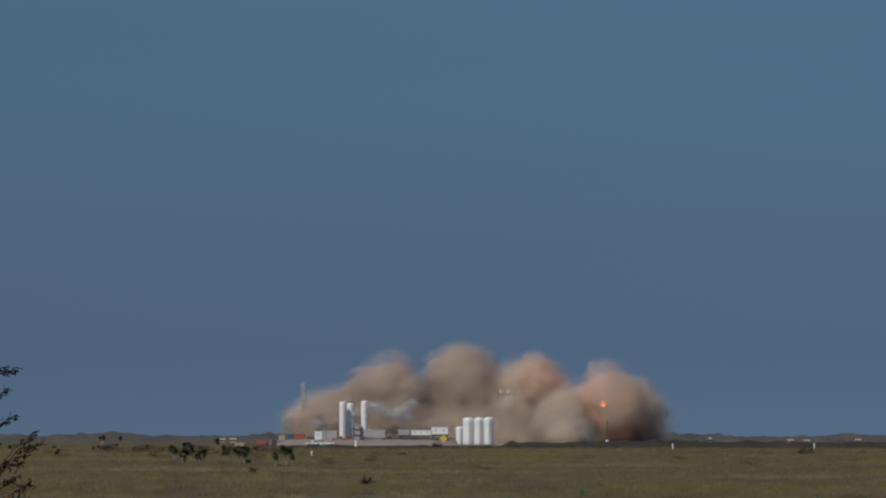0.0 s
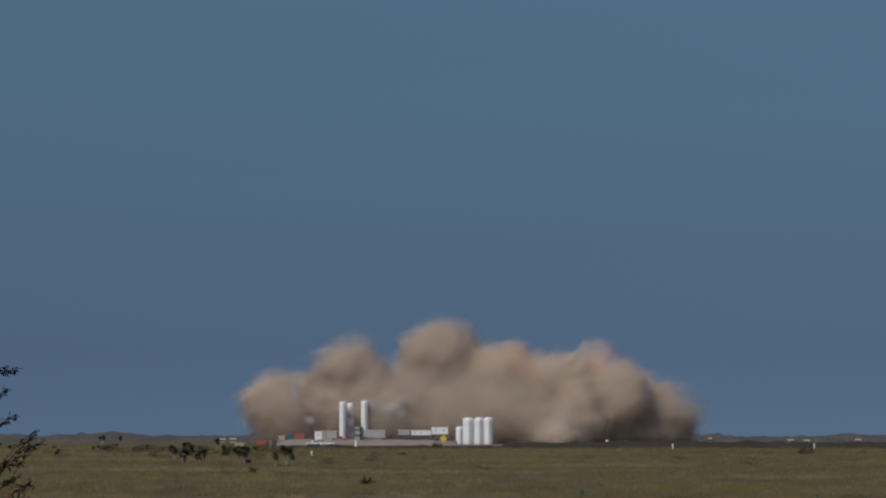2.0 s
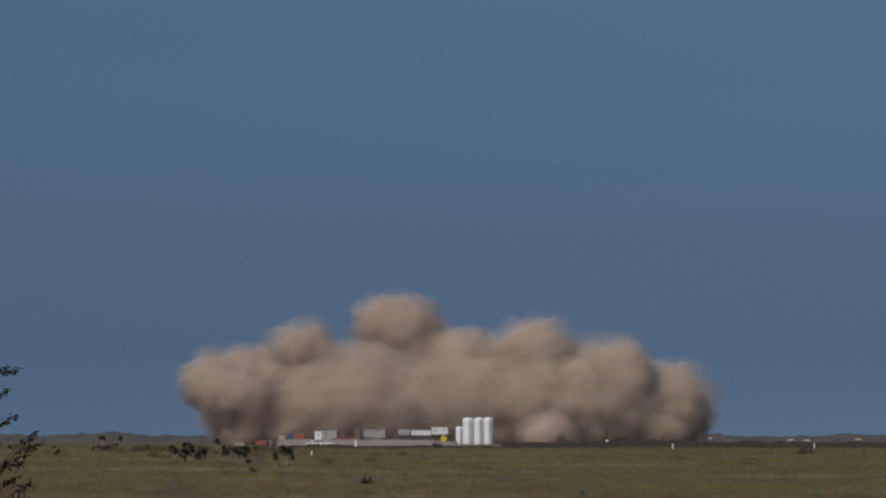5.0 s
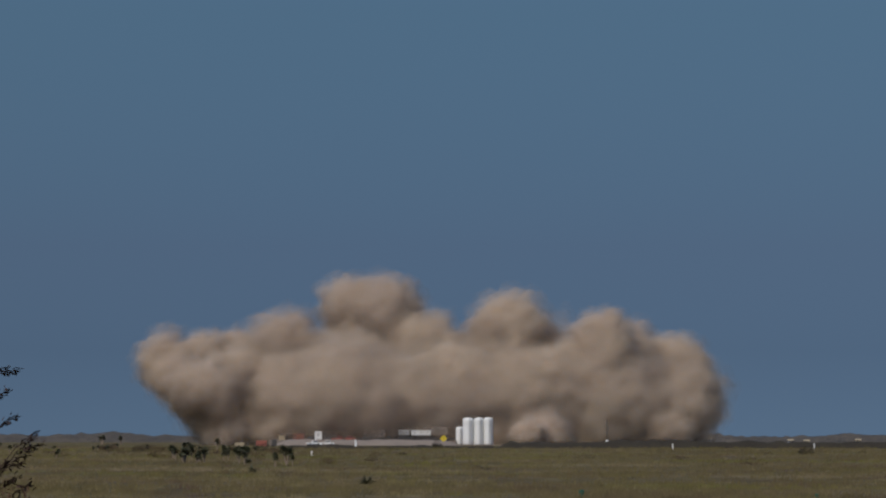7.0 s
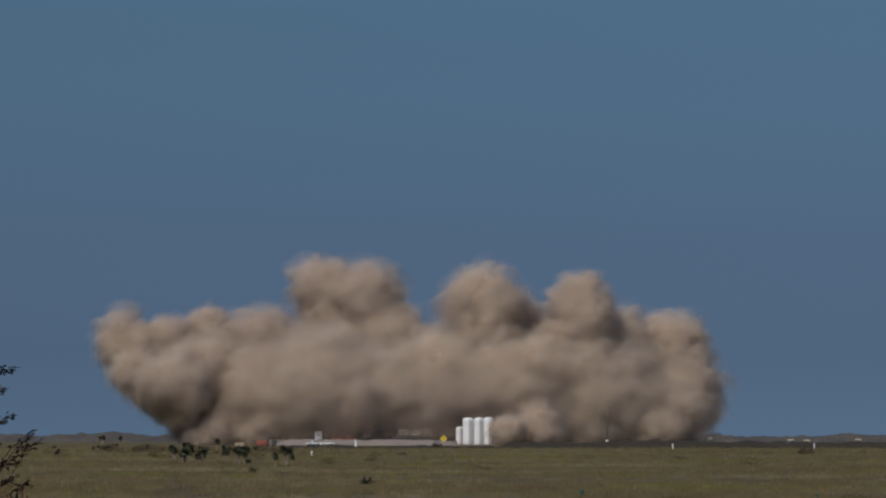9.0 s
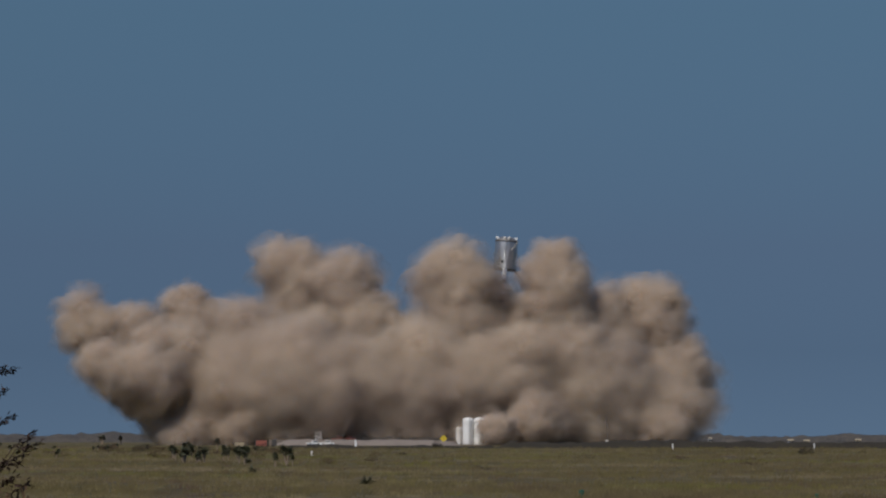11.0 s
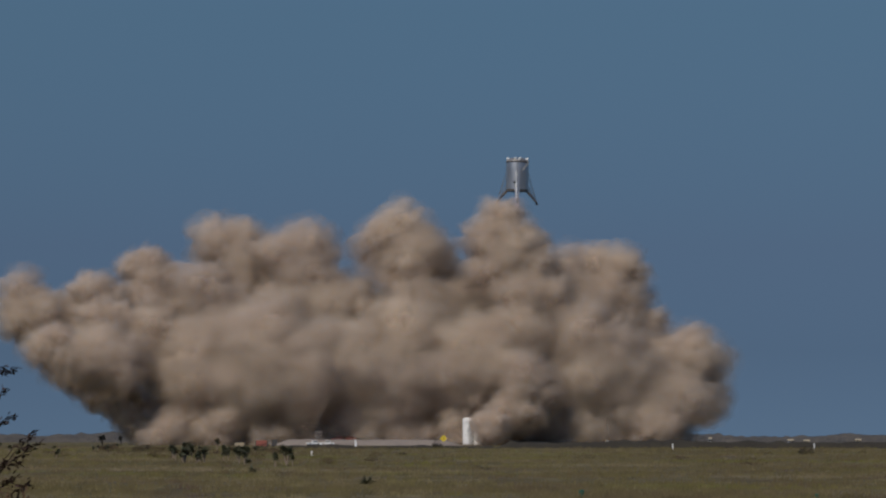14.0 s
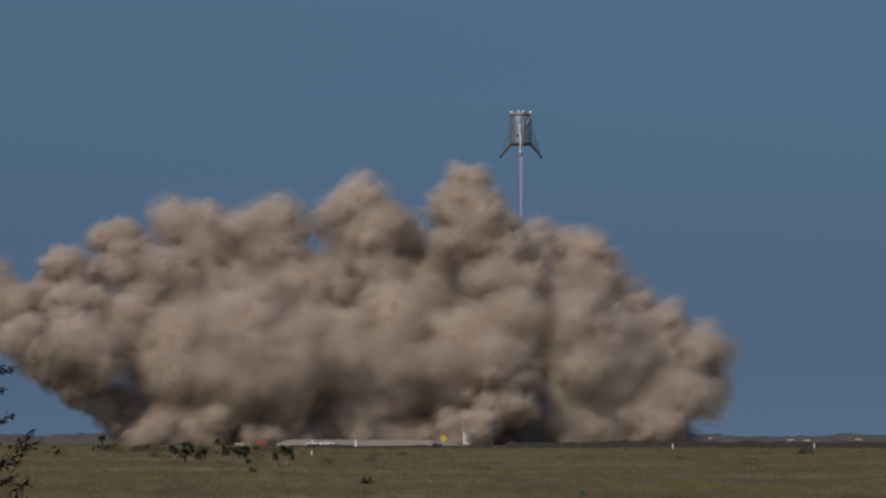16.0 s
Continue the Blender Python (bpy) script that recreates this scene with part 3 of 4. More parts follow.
def near_shrub():
    """A tall half-dry shrub close to the camera, only its outer twigs in view; it sways in the wind."""
    rng = random.Random(21)
    t = base("tall_shrub", -7.30, 60, 0, label="tall half-dry shrub with dark drooping seed heads", category="shrub")
    bm = bmesh.new()
    tips = []
    for tx, tz in ((1.22, 4.36), (1.06, 4.40), (1.06, 4.08), (1.15, 3.70), (1.50, 3.46), (1.46, 3.30), (1.38, 3.22), (1.30, 3.05), (1.05, 3.0), (1.25, 2.85), (1.38, 2.75)):
        ty = rng.uniform(-0.6, 0.6)
        knee = Vector((tx * 0.45 - 0.3, ty * 0.5, tz * 0.62))
        bend = Vector((tx - 0.28, ty, tz - 0.10 + rng.uniform(-0.1, 0.12)))
        tip = Vector((tx, ty, tz))
        add_tube(bm, (rng.uniform(-0.2, 0.2), rng.uniform(-0.2, 0.2), -0.05), knee, 0.016, 0.011, 6)
        add_tube(bm, knee, bend, 0.010, 0.007, 6)
        add_tube(bm, bend, tip, 0.007, 0.004, 5)
        tips.append((bend, tip))
    part("stems", bm, TWIG, t)
    for bend, tip in tips:
        bm = bmesh.new()
        for _ in range(34):
            c = tip.lerp(bend, rng.uniform(-0.1, 0.75)) + Vector((rng.gauss(0, 0.03), rng.gauss(0, 0.03), rng.gauss(0, 0.025)))
            way = ((tip - bend).normalized() + Vector((rng.gauss(0, 0.5), rng.gauss(0, 0.5), rng.gauss(-0.1, 0.4)))).normalized()
            leaf_blade(bm, c, way, rng.uniform(0.05, 0.10), 0.05)
        part("seed_head", bm, TWIG, t)
    bm = bmesh.new()
    for _ in range(900):
        a, q = rng.uniform(0, 6.28), rng.random() ** 0.5
        c = Vector((0.55 + math.cos(a) * q * 0.95, math.sin(a) * q, rng.uniform(1.7, 3.05) - 0.3 * q))
        way = Vector((rng.gauss(0, 1), rng.gauss(0, 1), rng.gauss(0.2, 1))).normalized()
        leaf_blade(bm, c, way, rng.uniform(0.08, 0.2), 0.035)
    part("foliage", bm, DRY_BRUSH, t, "dry brown lower foliage")
    return t


SHRUB = near_shrub()


# the hopping test vehicle: a squat steel cylinder on three legs
def vehicle():
    v = base("test_rocket", 0, 0, 0, label="squat stainless-steel test rocket on three splayed legs", category="rocket")
    R = 4.25
    body = part("hull", lathe([(R, 5.5), (R, 7.0), (R, 9.0), (R, 12.0), (R, 15.9), (R * 0.985, 16.15)], 64), STEEL, v, smooth=False)
    body.data.polygons.foreach_set("use_smooth", [len(p.vertices) == 4 for p in body.data.polygons])
    for z in (7.4, 9.5, 11.6, 13.7):
        part("weld_seam", lathe([(R + 0.003, z - 0.06), (R + 0.010, z), (R + 0.003, z + 0.06)], 64), STEEL, body)
    part("dome", lathe([(R * 0.985, 16.154), (R * 0.93, 16.6), (R * 0.78, 17.1), (R * 0.5, 17.5), (R * 0.15, 17.65)], 48), DOME_STEEL, v, smooth=True)
    part("rim", lathe([(R + 0.01, 15.6), (R + 0.14, 15.7), (R + 0.14, 16.15), (R + 0.01, 16.2)], 64), SOOT, v, "dark rim ring below the dome")
    part("engine_skirt", lathe([(R * 0.98, 4.7), (R + 0.06, 4.8), (R + 0.06, 5.49), (R * 0.99, 5.5)], 64), SOOT, v, "sooty dark engine skirt")
    part("engine_bell", lathe([(0.85, 3.0), (0.7, 3.6), (0.35, 4.3), (0.3, 4.75)], 24), SOOT, v)
    for a in (-72, -12, 12, 70, 130, 230):
        ca, sa = math.sin(radians(a)), -math.cos(radians(a))
        pod = bmesh.new()
        bmesh.ops.create_uvsphere(pod, u_segments=14, v_segments=9, radius=0.62, matrix=Matrix.Translation((ca * 3.75, sa * 3.75, 16.85)) @ Matrix.Rotation(radians(a), 4, "Z") @ Matrix.Rotation(radians(38), 4, "X") @ Matrix.Diagonal((0.85, 0.85, 1.35, 1)))
        part("thruster_pod", pod, TANK_WHITE, v, "white gas thruster pod", smooth=True)
    for a in (0, 120, 240):
        ca, sa = math.sin(radians(a)), -math.cos(radians(a))
        side = Vector((math.cos(radians(a)), math.sin(radians(a)), 0))
        out = Vector((ca, sa, 0))
        leg = bmesh.new()
        for s in (-0.55, 0.55):
            add_tube(leg, out * 4.3 + side * s + Vector((0, 0, 12.6)), out * 8.6 + side * s * 0.5 + Vector((0, 0, 1.2)), 0.09, 0.10, 8)
            add_tube(leg, out * 4.2 + side * s * 1.1 + Vector((0, 0, 5.3)), out * 8.6 + side * s * 0.5 + Vector((0, 0, 1.0)), 0.34, 0.26, 8)
        add_tube(leg, out * 4.2 + Vector((0, 0, 8.2)), out * 7.2 + Vector((0, 0, 3.0)), 0.16, 0.16, 8)
        lg = part("leg", leg, STEEL, v)
        foot = bmesh.new()
        add_tube(foot, out * 8.6 + Vector((0, 0, 1.3)), out * 8.9 + Vector((0, 0, 0.25)), 0.34, 0.4, 10)
        add_tube(foot, out * 8.9 + Vector((0, 0, 0.0)), out * 8.9 + Vector((0, 0, 0.25)), 0.65, 0.5, 12)
        part("foot", foot, DARK_STEEL, lg, "dark crushable foot pad")
    part("cable_tray", box(-0.16, 0.16, -4.46, -4.22, 5.5, 15.6, 0.06), STEEL, v, "long vertical cable cover")
    bm = bmesh.new()
    add_tube(bm, (1.9, -4.0, 12.4), (4.0, -2.4, 15.4), 0.16, 0.16, 8)
    add_tube(bm, (4.0, -2.4, 15.4), (3.8, -2.2, 16.6), 0.16, 0.16, 8)
    part("vent_pipe", bm, GREY_PAINT, v, "pale slanting vent pipe")
    hatch = bmesh.new()
    add_tube(hatch, (-1.15, -4.19, 8.0), (-1.15, -4.05, 8.0), 0.5, 0.5, 18)
    part("hatch", hatch, BLACK_PAINT, v, "round dark hatch")
    prof, z = [(0.6, 3.1)], 3.1
    for k in range(9):
        w = 0.95 - 0.04 * k
        prof += [(w, z - 0.9), (0.42 * w, z - 2.6)]
        z -= 2.9
    prof.append((0.12, z - 3.0))
    prof.reverse()
    part("exhaust_core", lathe(prof, 20), PLUME_CORE, v, "pale violet exhaust jet with shock diamonds", smooth=True)
    part("exhaust_sheath", lathe([(0.3, -27.5), (0.9, -22), (1.25, -10), (1.1, 1.5), (0.8, 3.0)], 20), PLUME_SHEATH, v, "faint violet outer exhaust", smooth=True)
    return v


ROCKET = vehicle()


# the dust cloud: rigid billows that spread and rise, each a nest of thin dust layers round a thick middle
LAYERS = ((0.48, 4.0, 0.00), (0.60, 0.24, 0.06), (0.70, 0.21, 0.07), (0.79, 0.18, 0.09), (0.88, 0.16, 0.10), (0.97, 0.14, 0.12), (1.05, 0.115, 0.14), (1.13, 0.085, 0.16), (1.22, 0.055, 0.18), (1.32, 0.03, 0.20))


def billow_mesh(name, seed, mat, layers=LAYERS):
    """layers: how far out each one lies, how much dust it holds and how ragged it is."""
    rng = np.random.default_rng(seed)
    bm = bmesh.new()
    bmesh.ops.create_icosphere(bm, subdivisions=4, radius=1.0)
    d = np.array([v.co[:] for v in bm.verts])
    d /= np.linalg.norm(d, axis=1, keepdims=True)
    faces = np.array([[v.index for v in f.verts] for f in bm.faces])
    bm.free()

    def bumps(count, reach, lo, hi):
        c = rng.normal(size=(count, 3))
        c /= np.linalg.norm(c, axis=1, keepdims=True)
        c *= reach
        r = rng.uniform(lo, hi, count)
        along = d @ c.T
        gap = r ** 2 - (reach ** 2 - along ** 2)
        return np.where((gap > 0) & (along > 0), along + np.sqrt(np.maximum(gap, 0)), 0)

    stack = np.concatenate([bumps(9, 0.46, 0.34, 0.56), bumps(18, 0.71, 0.15, 0.30) * 0.98, np.full((len(d), 1), 0.66)], axis=1)
    k = 12.0
    rad = np.log(np.exp(k * stack).sum(axis=1)) / k - 0.12
    wob = np.array([noise.fractal(Vector(p) * 2.0 + Vector((seed, 0, 0)), 0.9, 2.0, 3) for p in d])
    rad *= 1 + 0.15 * wob
    rad *= 0.93 / rad.mean()
    allv, alln, allf, held = [], [], [], []
    for i, (out, amount, ragged) in enumerate(layers):
        tear = np.array([noise.fractal(Vector(p) * 2.3 + Vector((0, seed * 3.1, i * 0.3)), 0.9, 2.0, 3) for p in d])
        pts = d * (rad * out * (1 + ragged * tear))[:, None]
        tri = pts[faces]
        fn = np.cross(tri[:, 1] - tri[:, 0], tri[:, 2] - tri[:, 0])
        nor = np.zeros_like(pts)
        for c in range(3):
            np.add.at(nor, faces[:, c], fn)
        nor /= np.linalg.norm(nor, axis=1, keepdims=True)
        # light scatters inside the dust, so its shading is softer than its relief
        soft = 0.48 * nor + 0.52 * d
        alln.append(soft / np.linalg.norm(soft, axis=1, keepdims=True))
        # one folded sheet: a small neck leads from each layer to the next
        necks = (i % 2, 1 - i % 2) if 0 < i < len(layers) - 1 else ((1,) if i == 0 else (i % 2,))
        sheet = np.delete(faces, [700 * k for k in necks], axis=0) + i * len(d)
        if i < len(layers) - 1:
            a, b = faces[700 * (1 - i % 2)] + i * len(d), faces[700 * (1 - i % 2)] + (i + 1) * len(d)
            ring = [(a[k], a[(k + 1) % 3], b[(k + 1) % 3]) for k in range(3)] + [(a[k], b[(k + 1) % 3], b[k]) for k in range(3)]
            sheet = np.concatenate([sheet, ring])
        allf.append(sheet)
        allv.append(pts)
        held += [amount, 0.0] * (3 * len(sheet))
    me = bpy.data.meshes.new(name)
    me.from_pydata(np.concatenate(allv).tolist(), [], np.concatenate(allf).tolist())
    me.polygons.foreach_set("use_smooth", [True] * len(me.polygons))
    me.normals_split_custom_set_from_vertices(np.concatenate(alln).tolist())
    me.uv_layers.new(name="density").data.foreach_set("uv", held)
    me.materials.append(mat)
    return me


BILLOWS = [billow_mesh("billow", 40 + k, DUST) for k in range(10)]
WISPS = [billow_mesh("wisp", 70 + k, STEAM, tuple((0.5 + 0.6 * k / 5, 0.5 - 0.07 * k, 0.2) for k in range(6))) for k in range(2)]
FIRELIGHT_BILLOW = billow_mesh("fire_lit_dust", 90, FIRELIGHT_DUST)
VAPOUR = base("vapour_wisps", 0, 1600, 0, label="thin white vapour drifting round the slim tanks", category="vapour")
CLOUD = base("dust_cloud", 0, 1600, 0, label="huge rolling tan dust and exhaust cloud rising off the pad", category="dust cloud")
DRIFTS = []


def billow(size, rows, rng, parent=None, meshes=None):
    ob = new("billow" if parent is None else "wisp", rng.choice(meshes or BILLOWS))
    ob.parent = parent or CLOUD
    s = size * rng.uniform(0.94, 1.06)
    ob.scale = (s * rng.uniform(0.9, 1.18), s * rng.uniform(0.9, 1.1), s * rng.uniform(0.84, 1.06))
    if parent is not None:
        ob.scale = (s * 0.8, s * 0.8, s * 2.0) if rows[0][1] < -50 else (s * 1.5, s * 0.9, s * 0.85)
    turn = Matrix.Rotation(rng.uniform(-0.5, 0.5), 4, "Z") @ Matrix.Rotation(rng.uniform(-0.35, 0.35), 4, "Y")
    spin = Vector((rng.gauss(0, 0.2), rng.gauss(0, 0.5), rng.gauss(0, 1))).normalized()
    rate = rng.uniform(-2.0, 2.0)
    DRIFTS.append((ob, [(t, Matrix.Translation((x, y, z)) @ Matrix.Rotation(radians(rate * t), 4, spin) @ turn) for t, x, y, z in rows]))


def lobe(size, rows, near, seed, followers=3, stem=False):
    """One lobe of the cloud. rows: seconds, x and z of its centre; near: how far it has come towards the camera, at even steps from 0 to 16 s.
    Smaller billows start inside it and swell outward; a stem of larger ones rises behind it out of the body."""
    rng = random.Random(seed)
    path = [(t, x, -float(np.interp(t, np.linspace(0, 16, len(near)), near)), z) for t, x, z in rows]
    billow(size, path, rng)
    first = rng.uniform(0, 6.28)
    for k in range(followers):
        a = first + 2 * math.pi * (k + rng.uniform(-0.25, 0.25)) / followers
        way = Vector((math.cos(a), rng.uniform(-0.7, 0.1), math.sin(a) * 0.85)).normalized()
        start, end = rng.uniform(0.08, 0.2), rng.uniform(0.58, 0.82)
        out = []
        for t, x, y, z in path:
            g = size * (start + (end - start) * (t / 16.0))
            out.append((t, x + way.x * g, y + way.y * g, z + way.z * g))
        billow(size * rng.uniform(0.66, 0.9), out, rng)
    if stem:
        lower = [(t, x + 0.30 * size * t / 16, z - size * (0.55 + 0.75 * t / 16)) for t, x, z in rows]
        lobe(size * 1.14, lower, (near[0] + 1, near[-1] + 4), seed + 500, 2)


# west end
lobe(10.7, [(0, -46.9, 8.1), (1.5, -59.1, 14.2), (4.2, -79.7, 20.0), (6.3, -96.1, 28.0), (8, -110.1, 34.1), (9.2, -118.6, 39.1), (11.3, -134.0, 45.7), (13.5, -150.3, 49.9), (16, -163.6, 53.5)], (0, 18), 1, 3, False)
# west knob
lobe(7.3, [(0, -30.8, 18.4), (1.5, -39.4, 22.0), (4.2, -63.0, 26.9), (6.3, -75.8, 33.7), (8, -83.3, 40.2), (9.2, -89.7, 46.0), (11.3, -98.3, 54.7), (13.5, -109.6, 64.6), (16, -122.5, 77.9)], (-4, 10), 2, 3, True)
# west shoulder
lobe(12.0, [(0, -20.1, 19.7), (1.5, -30.8, 24.7), (4.2, -49.0, 30.3), (6.3, -56.5, 35.6), (8, -63.0, 37.2), (9.2, -68.3, 37.6), (11.3, -77.9, 41.3), (13.5, -88.7, 50.8), (16, -103.6, 58.2)], (0, 16), 3, 3, True)
# tall crest
lobe(11.6, [(0, 6.6, 24.8), (1.5, -0.9, 30.4), (4.2, -14.8, 40.5), (6.3, -28.7, 48.0), (8, -38.3, 54.5), (9.2, -44.8, 58.4), (11.3, -58.7, 66.0), (13.5, -75.8, 71.2), (16, -94.0, 78.7)], (-10, -4), 4, 3, True)
# tall crest, inner side
lobe(12.0, [(0, 10.9, 22.3), (1.5, 4.5, 31.1), (4.2, -8.4, 38.9), (6.3, -19.1, 47.6), (8, -24.8, 52.2), (9.2, -29.8, 55.3), (11.3, -39.8, 60.1), (13.5, -52.2, 67.0), (16, -66.8, 77.5)], (-12, 2, 12), 5, 3, True)
# middle saddle
lobe(12.4, [(0, 33.4, 19.3), (1.5, 23.8, 23.8), (4.2, 12.0, 28.8), (6.3, -3.0, 34.2), (8, -12.6, 38.5), (9.2, -20.1, 38.1), (11.3, -28.7, 42.9), (13.5, -37.3, 45.5), (16, -48.0, 54.4)], (-5, 8, 22), 6, 3, True)
# great dome
lobe(12.8, [(0, 52.7, 9.2), (1.5, 46.3, 19.5), (4.2, 37.7, 30.5), (6.3, 29.1, 40.6), (8, 20.6, 49.3), (9.2, 14.6, 54.7), (11.3, 3.0, 64.4), (13.5, -11.6, 73.4), (16, -29.8, 84.9)], (6, 12), 7, 3, True)
# east dome
lobe(10.3, [(0, 64.5, 15.4), (1.5, 65.5, 18.9), (4.2, 67.7, 24.7), (6.3, 62.3, 34.9), (8, 54.8, 47.4), (9.2, 49.9, 54.8), (11.3, 38.8, 67.0), (13.5, 23.8, 76.8), (16, 7.7, 91.6)], (14, 22), 8, 3, True)
# east dome, lower
lobe(10.7, [(0, 46.3, 10.3), (4.2, 52.7, 20.0), (8, 48.4, 31.9), (11.3, 43.0, 50.4), (13.5, 33.4, 66.6), (16, 20.6, 75.0)], (16, 26), 9, 3, True)
# east knob
lobe(9.9, [(0, 71.9, 14.6), (1.5, 72.4, 17.2), (4.2, 78.4, 17.7), (6.3, 85.9, 29.7), (8, 90.1, 34.4), (9.2, 87.4, 41.9), (11.3, 78.4, 55.7), (13.5, 67.2, 64.5), (16, 51.6, 71.8)], (0, 10), 10, 3, True)
# east flank
lobe(12.0, [(0, 67.7, 9.0), (1.5, 75.2, 8.6), (4.2, 81.6, 13.2), (6.3, 89.1, 19.1), (8, 90.1, 21.8), (9.2, 89.1, 23.6), (11.3, 86.9, 27.4), (13.5, 88.0, 28.9), (16, 78.4, 38.9)], (4, 20), 11, 3, False)
# east foot
lobe(10.7, [(0, 68.7, 8.1), (1.5, 80.5, 7.8), (4.2, 85.2, 9.7), (6.3, 92.3, 16.3), (8, 92.3, 16.9), (9.2, 90.8, 16.6), (11.3, 88.0, 18.3), (13.5, 93.8, 18.8), (16, 92.3, 23.6)], (2, 16), 12, 3, False)
# west face
lobe(8.1, [(0, -39.4, 8.1), (4.2, -64.0, 16.4), (8, -87.6, 28.1), (11.3, -109.0, 38.6), (13.5, -122.9, 44.6), (16, -135.8, 51.7)], (4, 30), 13, 3, False)
# front puff by the tanks
lobe(9.4, [(0, 46.3, 2.0), (4.2, 39.8, 2.5), (6.3, 36.6, 3.4), (9.2, 35.1, 6.4), (11.3, 38.8, 10.2), (13.5, 34.5, 19.8), (16, 22.7, 27.4)], (16, 58), 14, 3, False)
# west rise
lobe(9.0, [(0, -39.4, 10.9), (4.2, -71.5, 22.5), (6.3, -84.4, 29.6), (8, -97.2, 34.6), (9.2, -104.7, 38.0), (11.3, -117.6, 42.9), (13.5, -128.3, 51.0), (16, -140.5, 62.3)], (0, 16), 15, 3, True)
# east slope
lobe(9.0, [(0, 62.0, 6.0), (4.2, 72.0, 10.0), (8, 80.0, 24.0), (9.2, 80.0, 29.0), (11.3, 78.0, 37.0), (13.5, 75.5, 41.0), (16, 70.0, 48.0)], (-4, 12), 20, 3, False)
# saddle between the domes
lobe(10.7, [(0, 37.7, 10.3), (4.2, 24.8, 26.4), (6.3, 14.1, 31.2), (8, 31.3, 39.4), (9.2, 31.3, 43.4), (11.3, 20.6, 49.3), (13.5, 5.6, 55.2), (16, -9.9, 69.6)], (-6, 4), 16, 3, True)
# east saddle
lobe(10.3, [(0, 59.1, 10.7), (1.5, 61.2, 15.7), (4.2, 60.2, 21.5), (6.3, 70.9, 30.7), (8, 71.9, 36.3), (9.2, 67.7, 39.0), (11.3, 59.5, 48.8), (13.5, 48.4, 57.9), (16, 34.5, 69.1)], (0, 14), 17, 3, True)
# puff at the tanks
lobe(8.1, [(0, 46.3, 2.0), (4.2, 40.9, 2.0), (8, 36.6, 3.3), (9.2, 34.5, 5.2), (11.3, 31.3, 8.6), (13.5, 27.4, 12.5), (16, 23.1, 15.9)], (38, 58), 18, 3, False)
# veil over the tanks
lobe(6.0, [(0, 46.3, 2.0), (4.2, 40.0, 2.5), (8, 27.6, 4.6), (9.2, 23.2, 5.4), (11.3, 19.4, 6.2), (13.5, 17.8, 6.8), (16, 13.4, 7.4)], (46, 60, 68), 19, 3, False)


# outline of the cloud's body: seconds and metres
WEST = [(0, -52.2), (1.5, -66.2), (4.2, -88.7), (6.3, -104.7), (8, -118.6), (9.2, -127.2), (11.3, -140.0), (13.5, -154.6), (16, -167.5)]
WEST_FOOT = [(0, -52.2), (1.5, -63.0), (4.2, -80.1), (6.3, -87.6), (8, -92.9), (9.2, -97.2), (11.3, -106.9), (13.5, -112.2), (16, -117.6)]
EAST = [(0, 79.4), (1.5, 89.1), (4.2, 93.8), (6.3, 100.2), (8, 100.9), (9.2, 100.9), (11.3, 97.6), (13.5, 103.0), (16, 104.1)]
EAST_FOOT = [(0, 80.5), (1.5, 89.1), (4.2, 93.4), (6.3, 97.6), (8, 97.6), (9.2, 94.4), (11.3, 96.6), (13.5, 93.4), (16, 94.4)]
CREST = [(0, 13.0), (1.5, 22.0), (4.2, 34.0), (6.3, 40.7), (8, 44.5), (9.2, 47.1), (11.3, 54.2), (13.5, 61.7), (16, 69.8)]
TIMES = (0.0, 1.5, 4.2, 6.3, 8.0, 9.2, 11.3, 13.5, 16.0)


def outline(table, t):
    return float(np.interp(t, [r[0] for r in table], [r[1] for r in table]))


def body(columns, levels, size, seed, followers=2):
    rng = random.Random(seed)
    for j in range(levels):
        v = j / (levels - 1)
        for i in range(columns):
            u = min(1, max(0, (i + (0.5 if j % 2 else 0.0) + rng.uniform(-0.2, 0.2)) / (columns - 0.5)))
            s = size * rng.uniform(0.88, 1.12) * (0.72 if u < 0.13 else 1.0)
            lift, near = rng.uniform(-3, 3), rng.uniform(-7, 7)
            drop = 9 * max(0, (u - 0.82) / 0.18) + 3 * max(0, (0.15 - u) / 0.15)
            rows = []
            for t in TIMES:
                f = t / 16.0
                reach = s * (0.85 + 0.25 * f)
                lean = 0.95 * v
                a = outline(WEST_FOOT, t) * (1 - lean) + outline(WEST, t) * lean + reach
                b = outline(EAST_FOOT, t) * (1 - lean) + outline(EAST, t) * lean - reach
                top = outline(CREST, t) - reach * 1.05 - 2.2 * drop * f
                low = 7.0 + 2.0 * f
                z = min(low, top) + (top - min(low, top)) * v + lift * f
                rows.append((t, a + (b - a) * u, z))
            lobe(s, rows, (-5 + near * 0.4, 0.68 * (25 + 26 * v - 38 * max(0, v - 0.6) / 0.4 + near), 25 + 26 * v - 38 * max(0, v - 0.6) / 0.4 + near), seed * 100 + j * 20 + i, followers)


body(10, 4, 16.3, 3)

# low billows rolling along the ground at the cloud's front
for _k in range(11):
    _u = (_k + 0.8) / 11.6
    lobe(8.2, [(t, outline(WEST_FOOT, t) * (1 - _u) + outline(EAST_FOOT, t) * _u, 4.0 + 3.0 * math.sin(_k * 2.1) * t / 16) for t in TIMES], (1, 29 + 3 * math.sin(_k * 1.3), 41 + 4 * math.sin(_k * 1.3)), 950 + _k, 3)

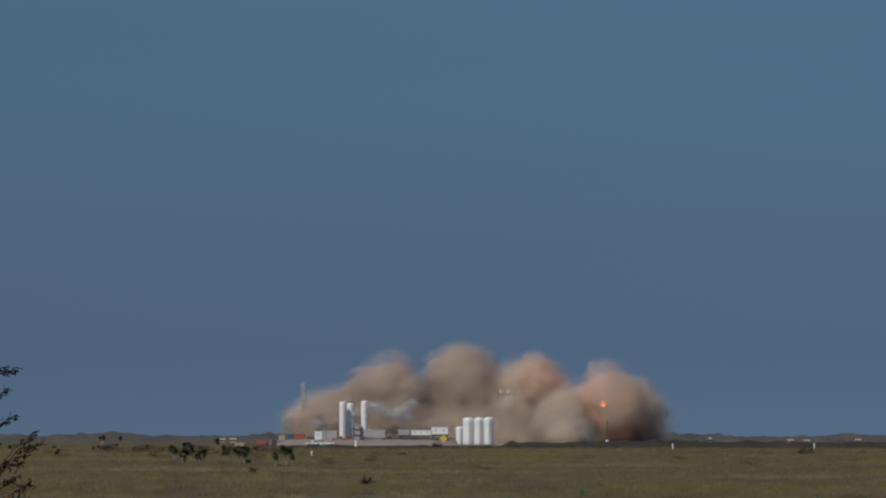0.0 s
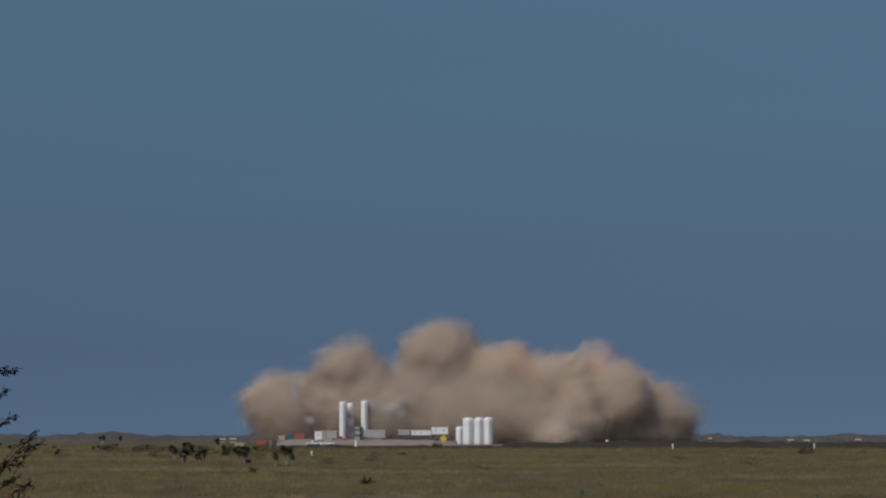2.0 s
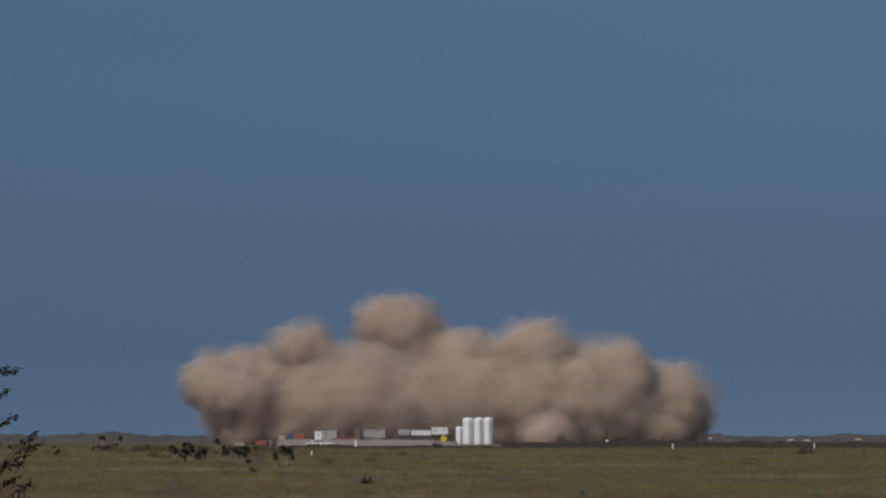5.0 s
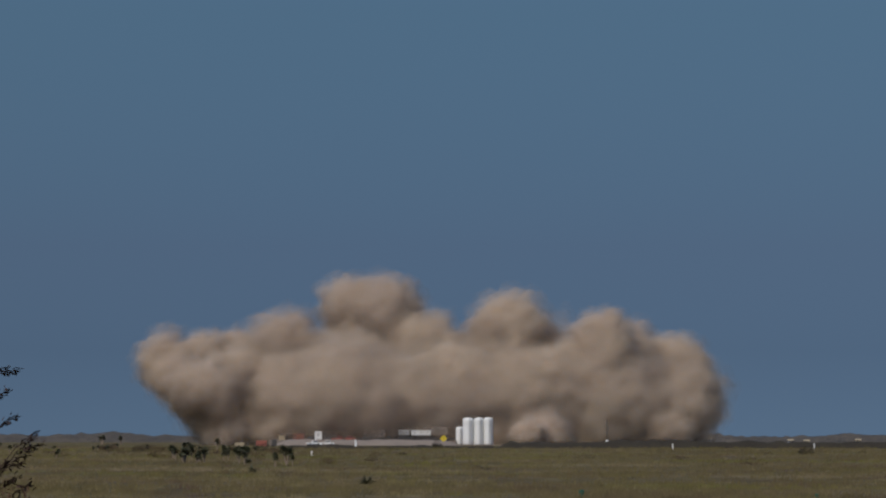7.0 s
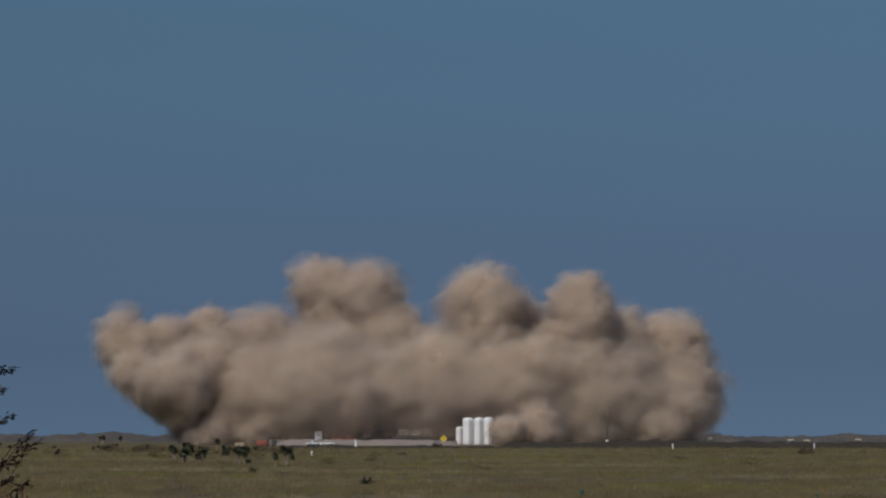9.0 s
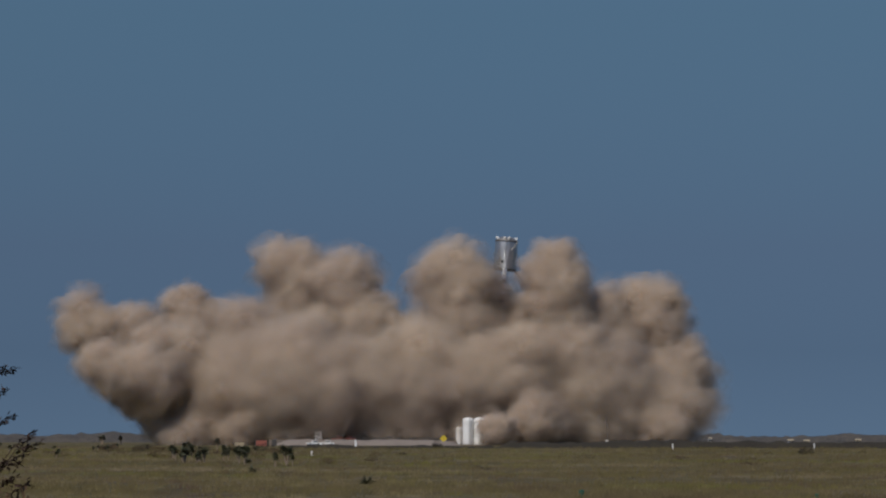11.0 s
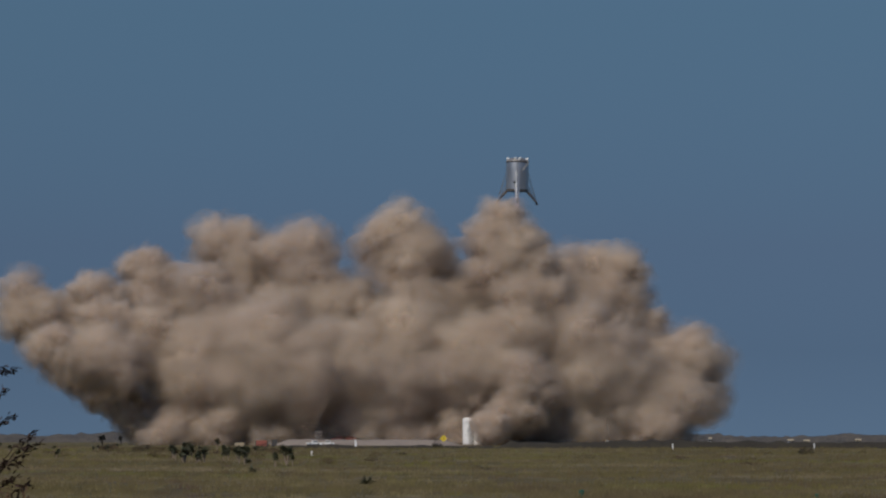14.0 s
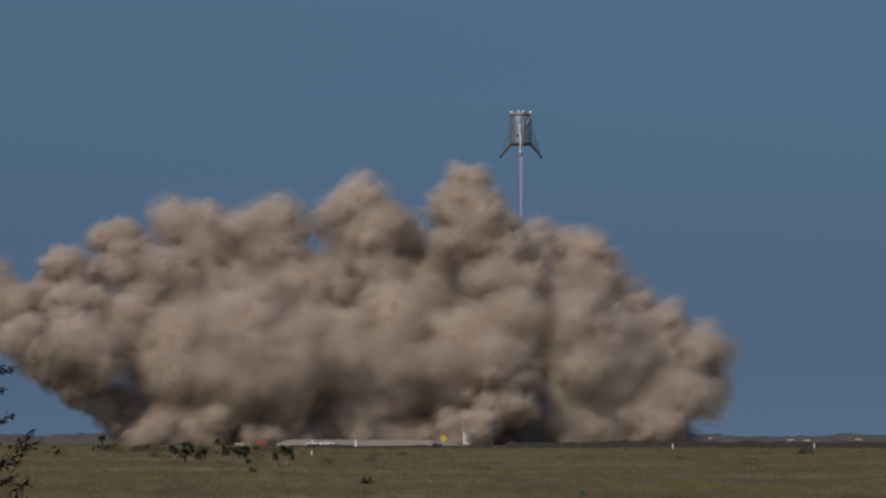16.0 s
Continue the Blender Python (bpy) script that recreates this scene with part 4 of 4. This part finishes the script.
# the leaning west foot of the cloud
for _k, (_v, _s) in enumerate(((0.12, 7.0), (0.32, 7.4), (0.52, 7.8), (0.72, 8.2), (0.9, 8.6))):
    lobe(_s, [(t, outline(WEST_FOOT, t) * (1 - _v) + outline(WEST, t) * _v + _s * 1.15, 3.0 + _v * 0.55 * outline(CREST, t)) for t in TIMES], (4, 32 + 6 * _v), 900 + _k, 3)



# vapour venting off the slim tanks
_mist = random.Random(77)
for _x, _z, _s in [(-52.2, 21.0, 1.4), (-51.8, 16.3, 1.6), (-46.7, 8.1, 1.8), (-33.8, 11.1, 2.6), (-24.8, 14.1, 2.6), (-21.4, 12.4, 2.8), (-18.0, 10.7, 3.4), (-14.6, 12.4, 3.0), (-11.6, 15.4, 2.2), (-13.3, 9.9, 2.4), (-32.1, 6.9, 2.2)]:
    billow(_s, [(0.0, _x, -23.0, _z), (2.0, _x - 3.0, -25.0, _z + 1.0), (4.0, _x - 6.0, -14.0, _z + 1.5), (7.0, _x - 9.0, 6.0, _z + 1.5), (16.0, _x - 16.0, 10.0, _z + 3.0)], _mist, VAPOUR, WISPS)


# fire breaking through the dust in the first seconds, plus billows glowing for firelight
def flame(size, glow_size, seed):
    rng = random.Random(seed)
    t = base("flame", 0, 1600, 0, label="orange flame with self-glowing dust that imitates its light on the rolling dust", category="flame")
    bm = bmesh.new()
    for k in range(14):
        c = Vector((rng.gauss(0, 0.7), rng.gauss(0, 0.3) - 0.2, rng.gauss(0, 1.0))) * size
        bmesh.ops.create_icosphere(bm, subdivisions=1, radius=size * rng.uniform(0.2, 0.5), matrix=Matrix.Translation(c) @ Matrix.Rotation(rng.uniform(-0.6, 0.6), 4, "Y") @ Matrix.Diagonal((0.8, 0.8, 1.7, 1)))
    part("tongue", bm, FLAME, t)
    # added billow whose own glow imitates the flame's light on the dust
    glow_ob = new("fire_lit_dust", FIRELIGHT_BILLOW)
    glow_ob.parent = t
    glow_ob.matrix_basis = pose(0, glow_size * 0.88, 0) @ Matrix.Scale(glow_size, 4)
    return t


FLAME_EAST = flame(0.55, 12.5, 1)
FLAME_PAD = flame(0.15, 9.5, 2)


def motions():
    for ob, rows in DRIFTS:
        walk(ob, rows)
    walk(ROCKET, [
        (0, pose(25.2, 1600, 3.1, 0, 1, 0)),
        (2, pose(24.4, 1600, 4.4, 0, 2, 0)),
        (4, pose(23.7, 1600, 9.6, 0, 3, 0)),
        (6, pose(22.7, 1600, 18.8, 0, 4, 0)),
        (8, pose(21.8, 1600, 34.2, 0, 5, 0)),
        (9.2, pose(21.8, 1600, 44.5, 0, 5.5, 0)),
        (11.3, pose(23.3, 1600, 64.4, 0, 4, 0)),
        (12, pose(24.1, 1600, 71.7, 0, 3.5, 0)),
        (12.5, pose(24.95, 1600, 76.4, 0, 4, 0)),
        (13, pose(26.2, 1600, 81.1, 0, 2, 0)),
        (13.5, pose(26.9, 1600, 86.0, 0, 2, 0)),
        (14, pose(28.0, 1600, 91.4, 0, 1, 0)),
        (14.5, pose(28.6, 1600, 96.5, 0, 2, 0)),
        (15, pose(29.25, 1600, 100.8, 0, 0, 0)),
        (15.5, pose(29.3, 1600, 105.3, 0, 0, 0)),
        (16, pose(29.6, 1600, 109.1, 0, 0, 0)),
    ])
    walk(FLAME_EAST, [
        (0, pose(59.7, 1575, 15.0)), (0.7, pose(59.1, 1578, 18.8)), (1.5, pose(58.2, 1582, 22.7)), (2.2, pose(57.0, 1592, 23.1)), (3.0, pose(55.9, 1598, 21.0)), (16, pose(46.3, 1600, 8)),
    ])
    walk(FLAME_PAD, [
        (0, pose(34.4, 1592, 22.7)), (1.0, pose(30.5, 1590, 27.0)), (1.8, pose(27.5, 1592, 27.4)), (3.0, pose(24.8, 1602, 23.1)), (16, pose(24.8, 1602, 6)),
    ])
    sway = [(t * 0.8, pose(-7.30, 60, 0, 0.12 * math.sin(1.3 * t), 0.55 * math.sin(2.1 * t) + 0.3 * math.sin(0.9 * t) + 0.5, 0)) for t in range(21)]
    walk(SHRUB, sway)


motions()
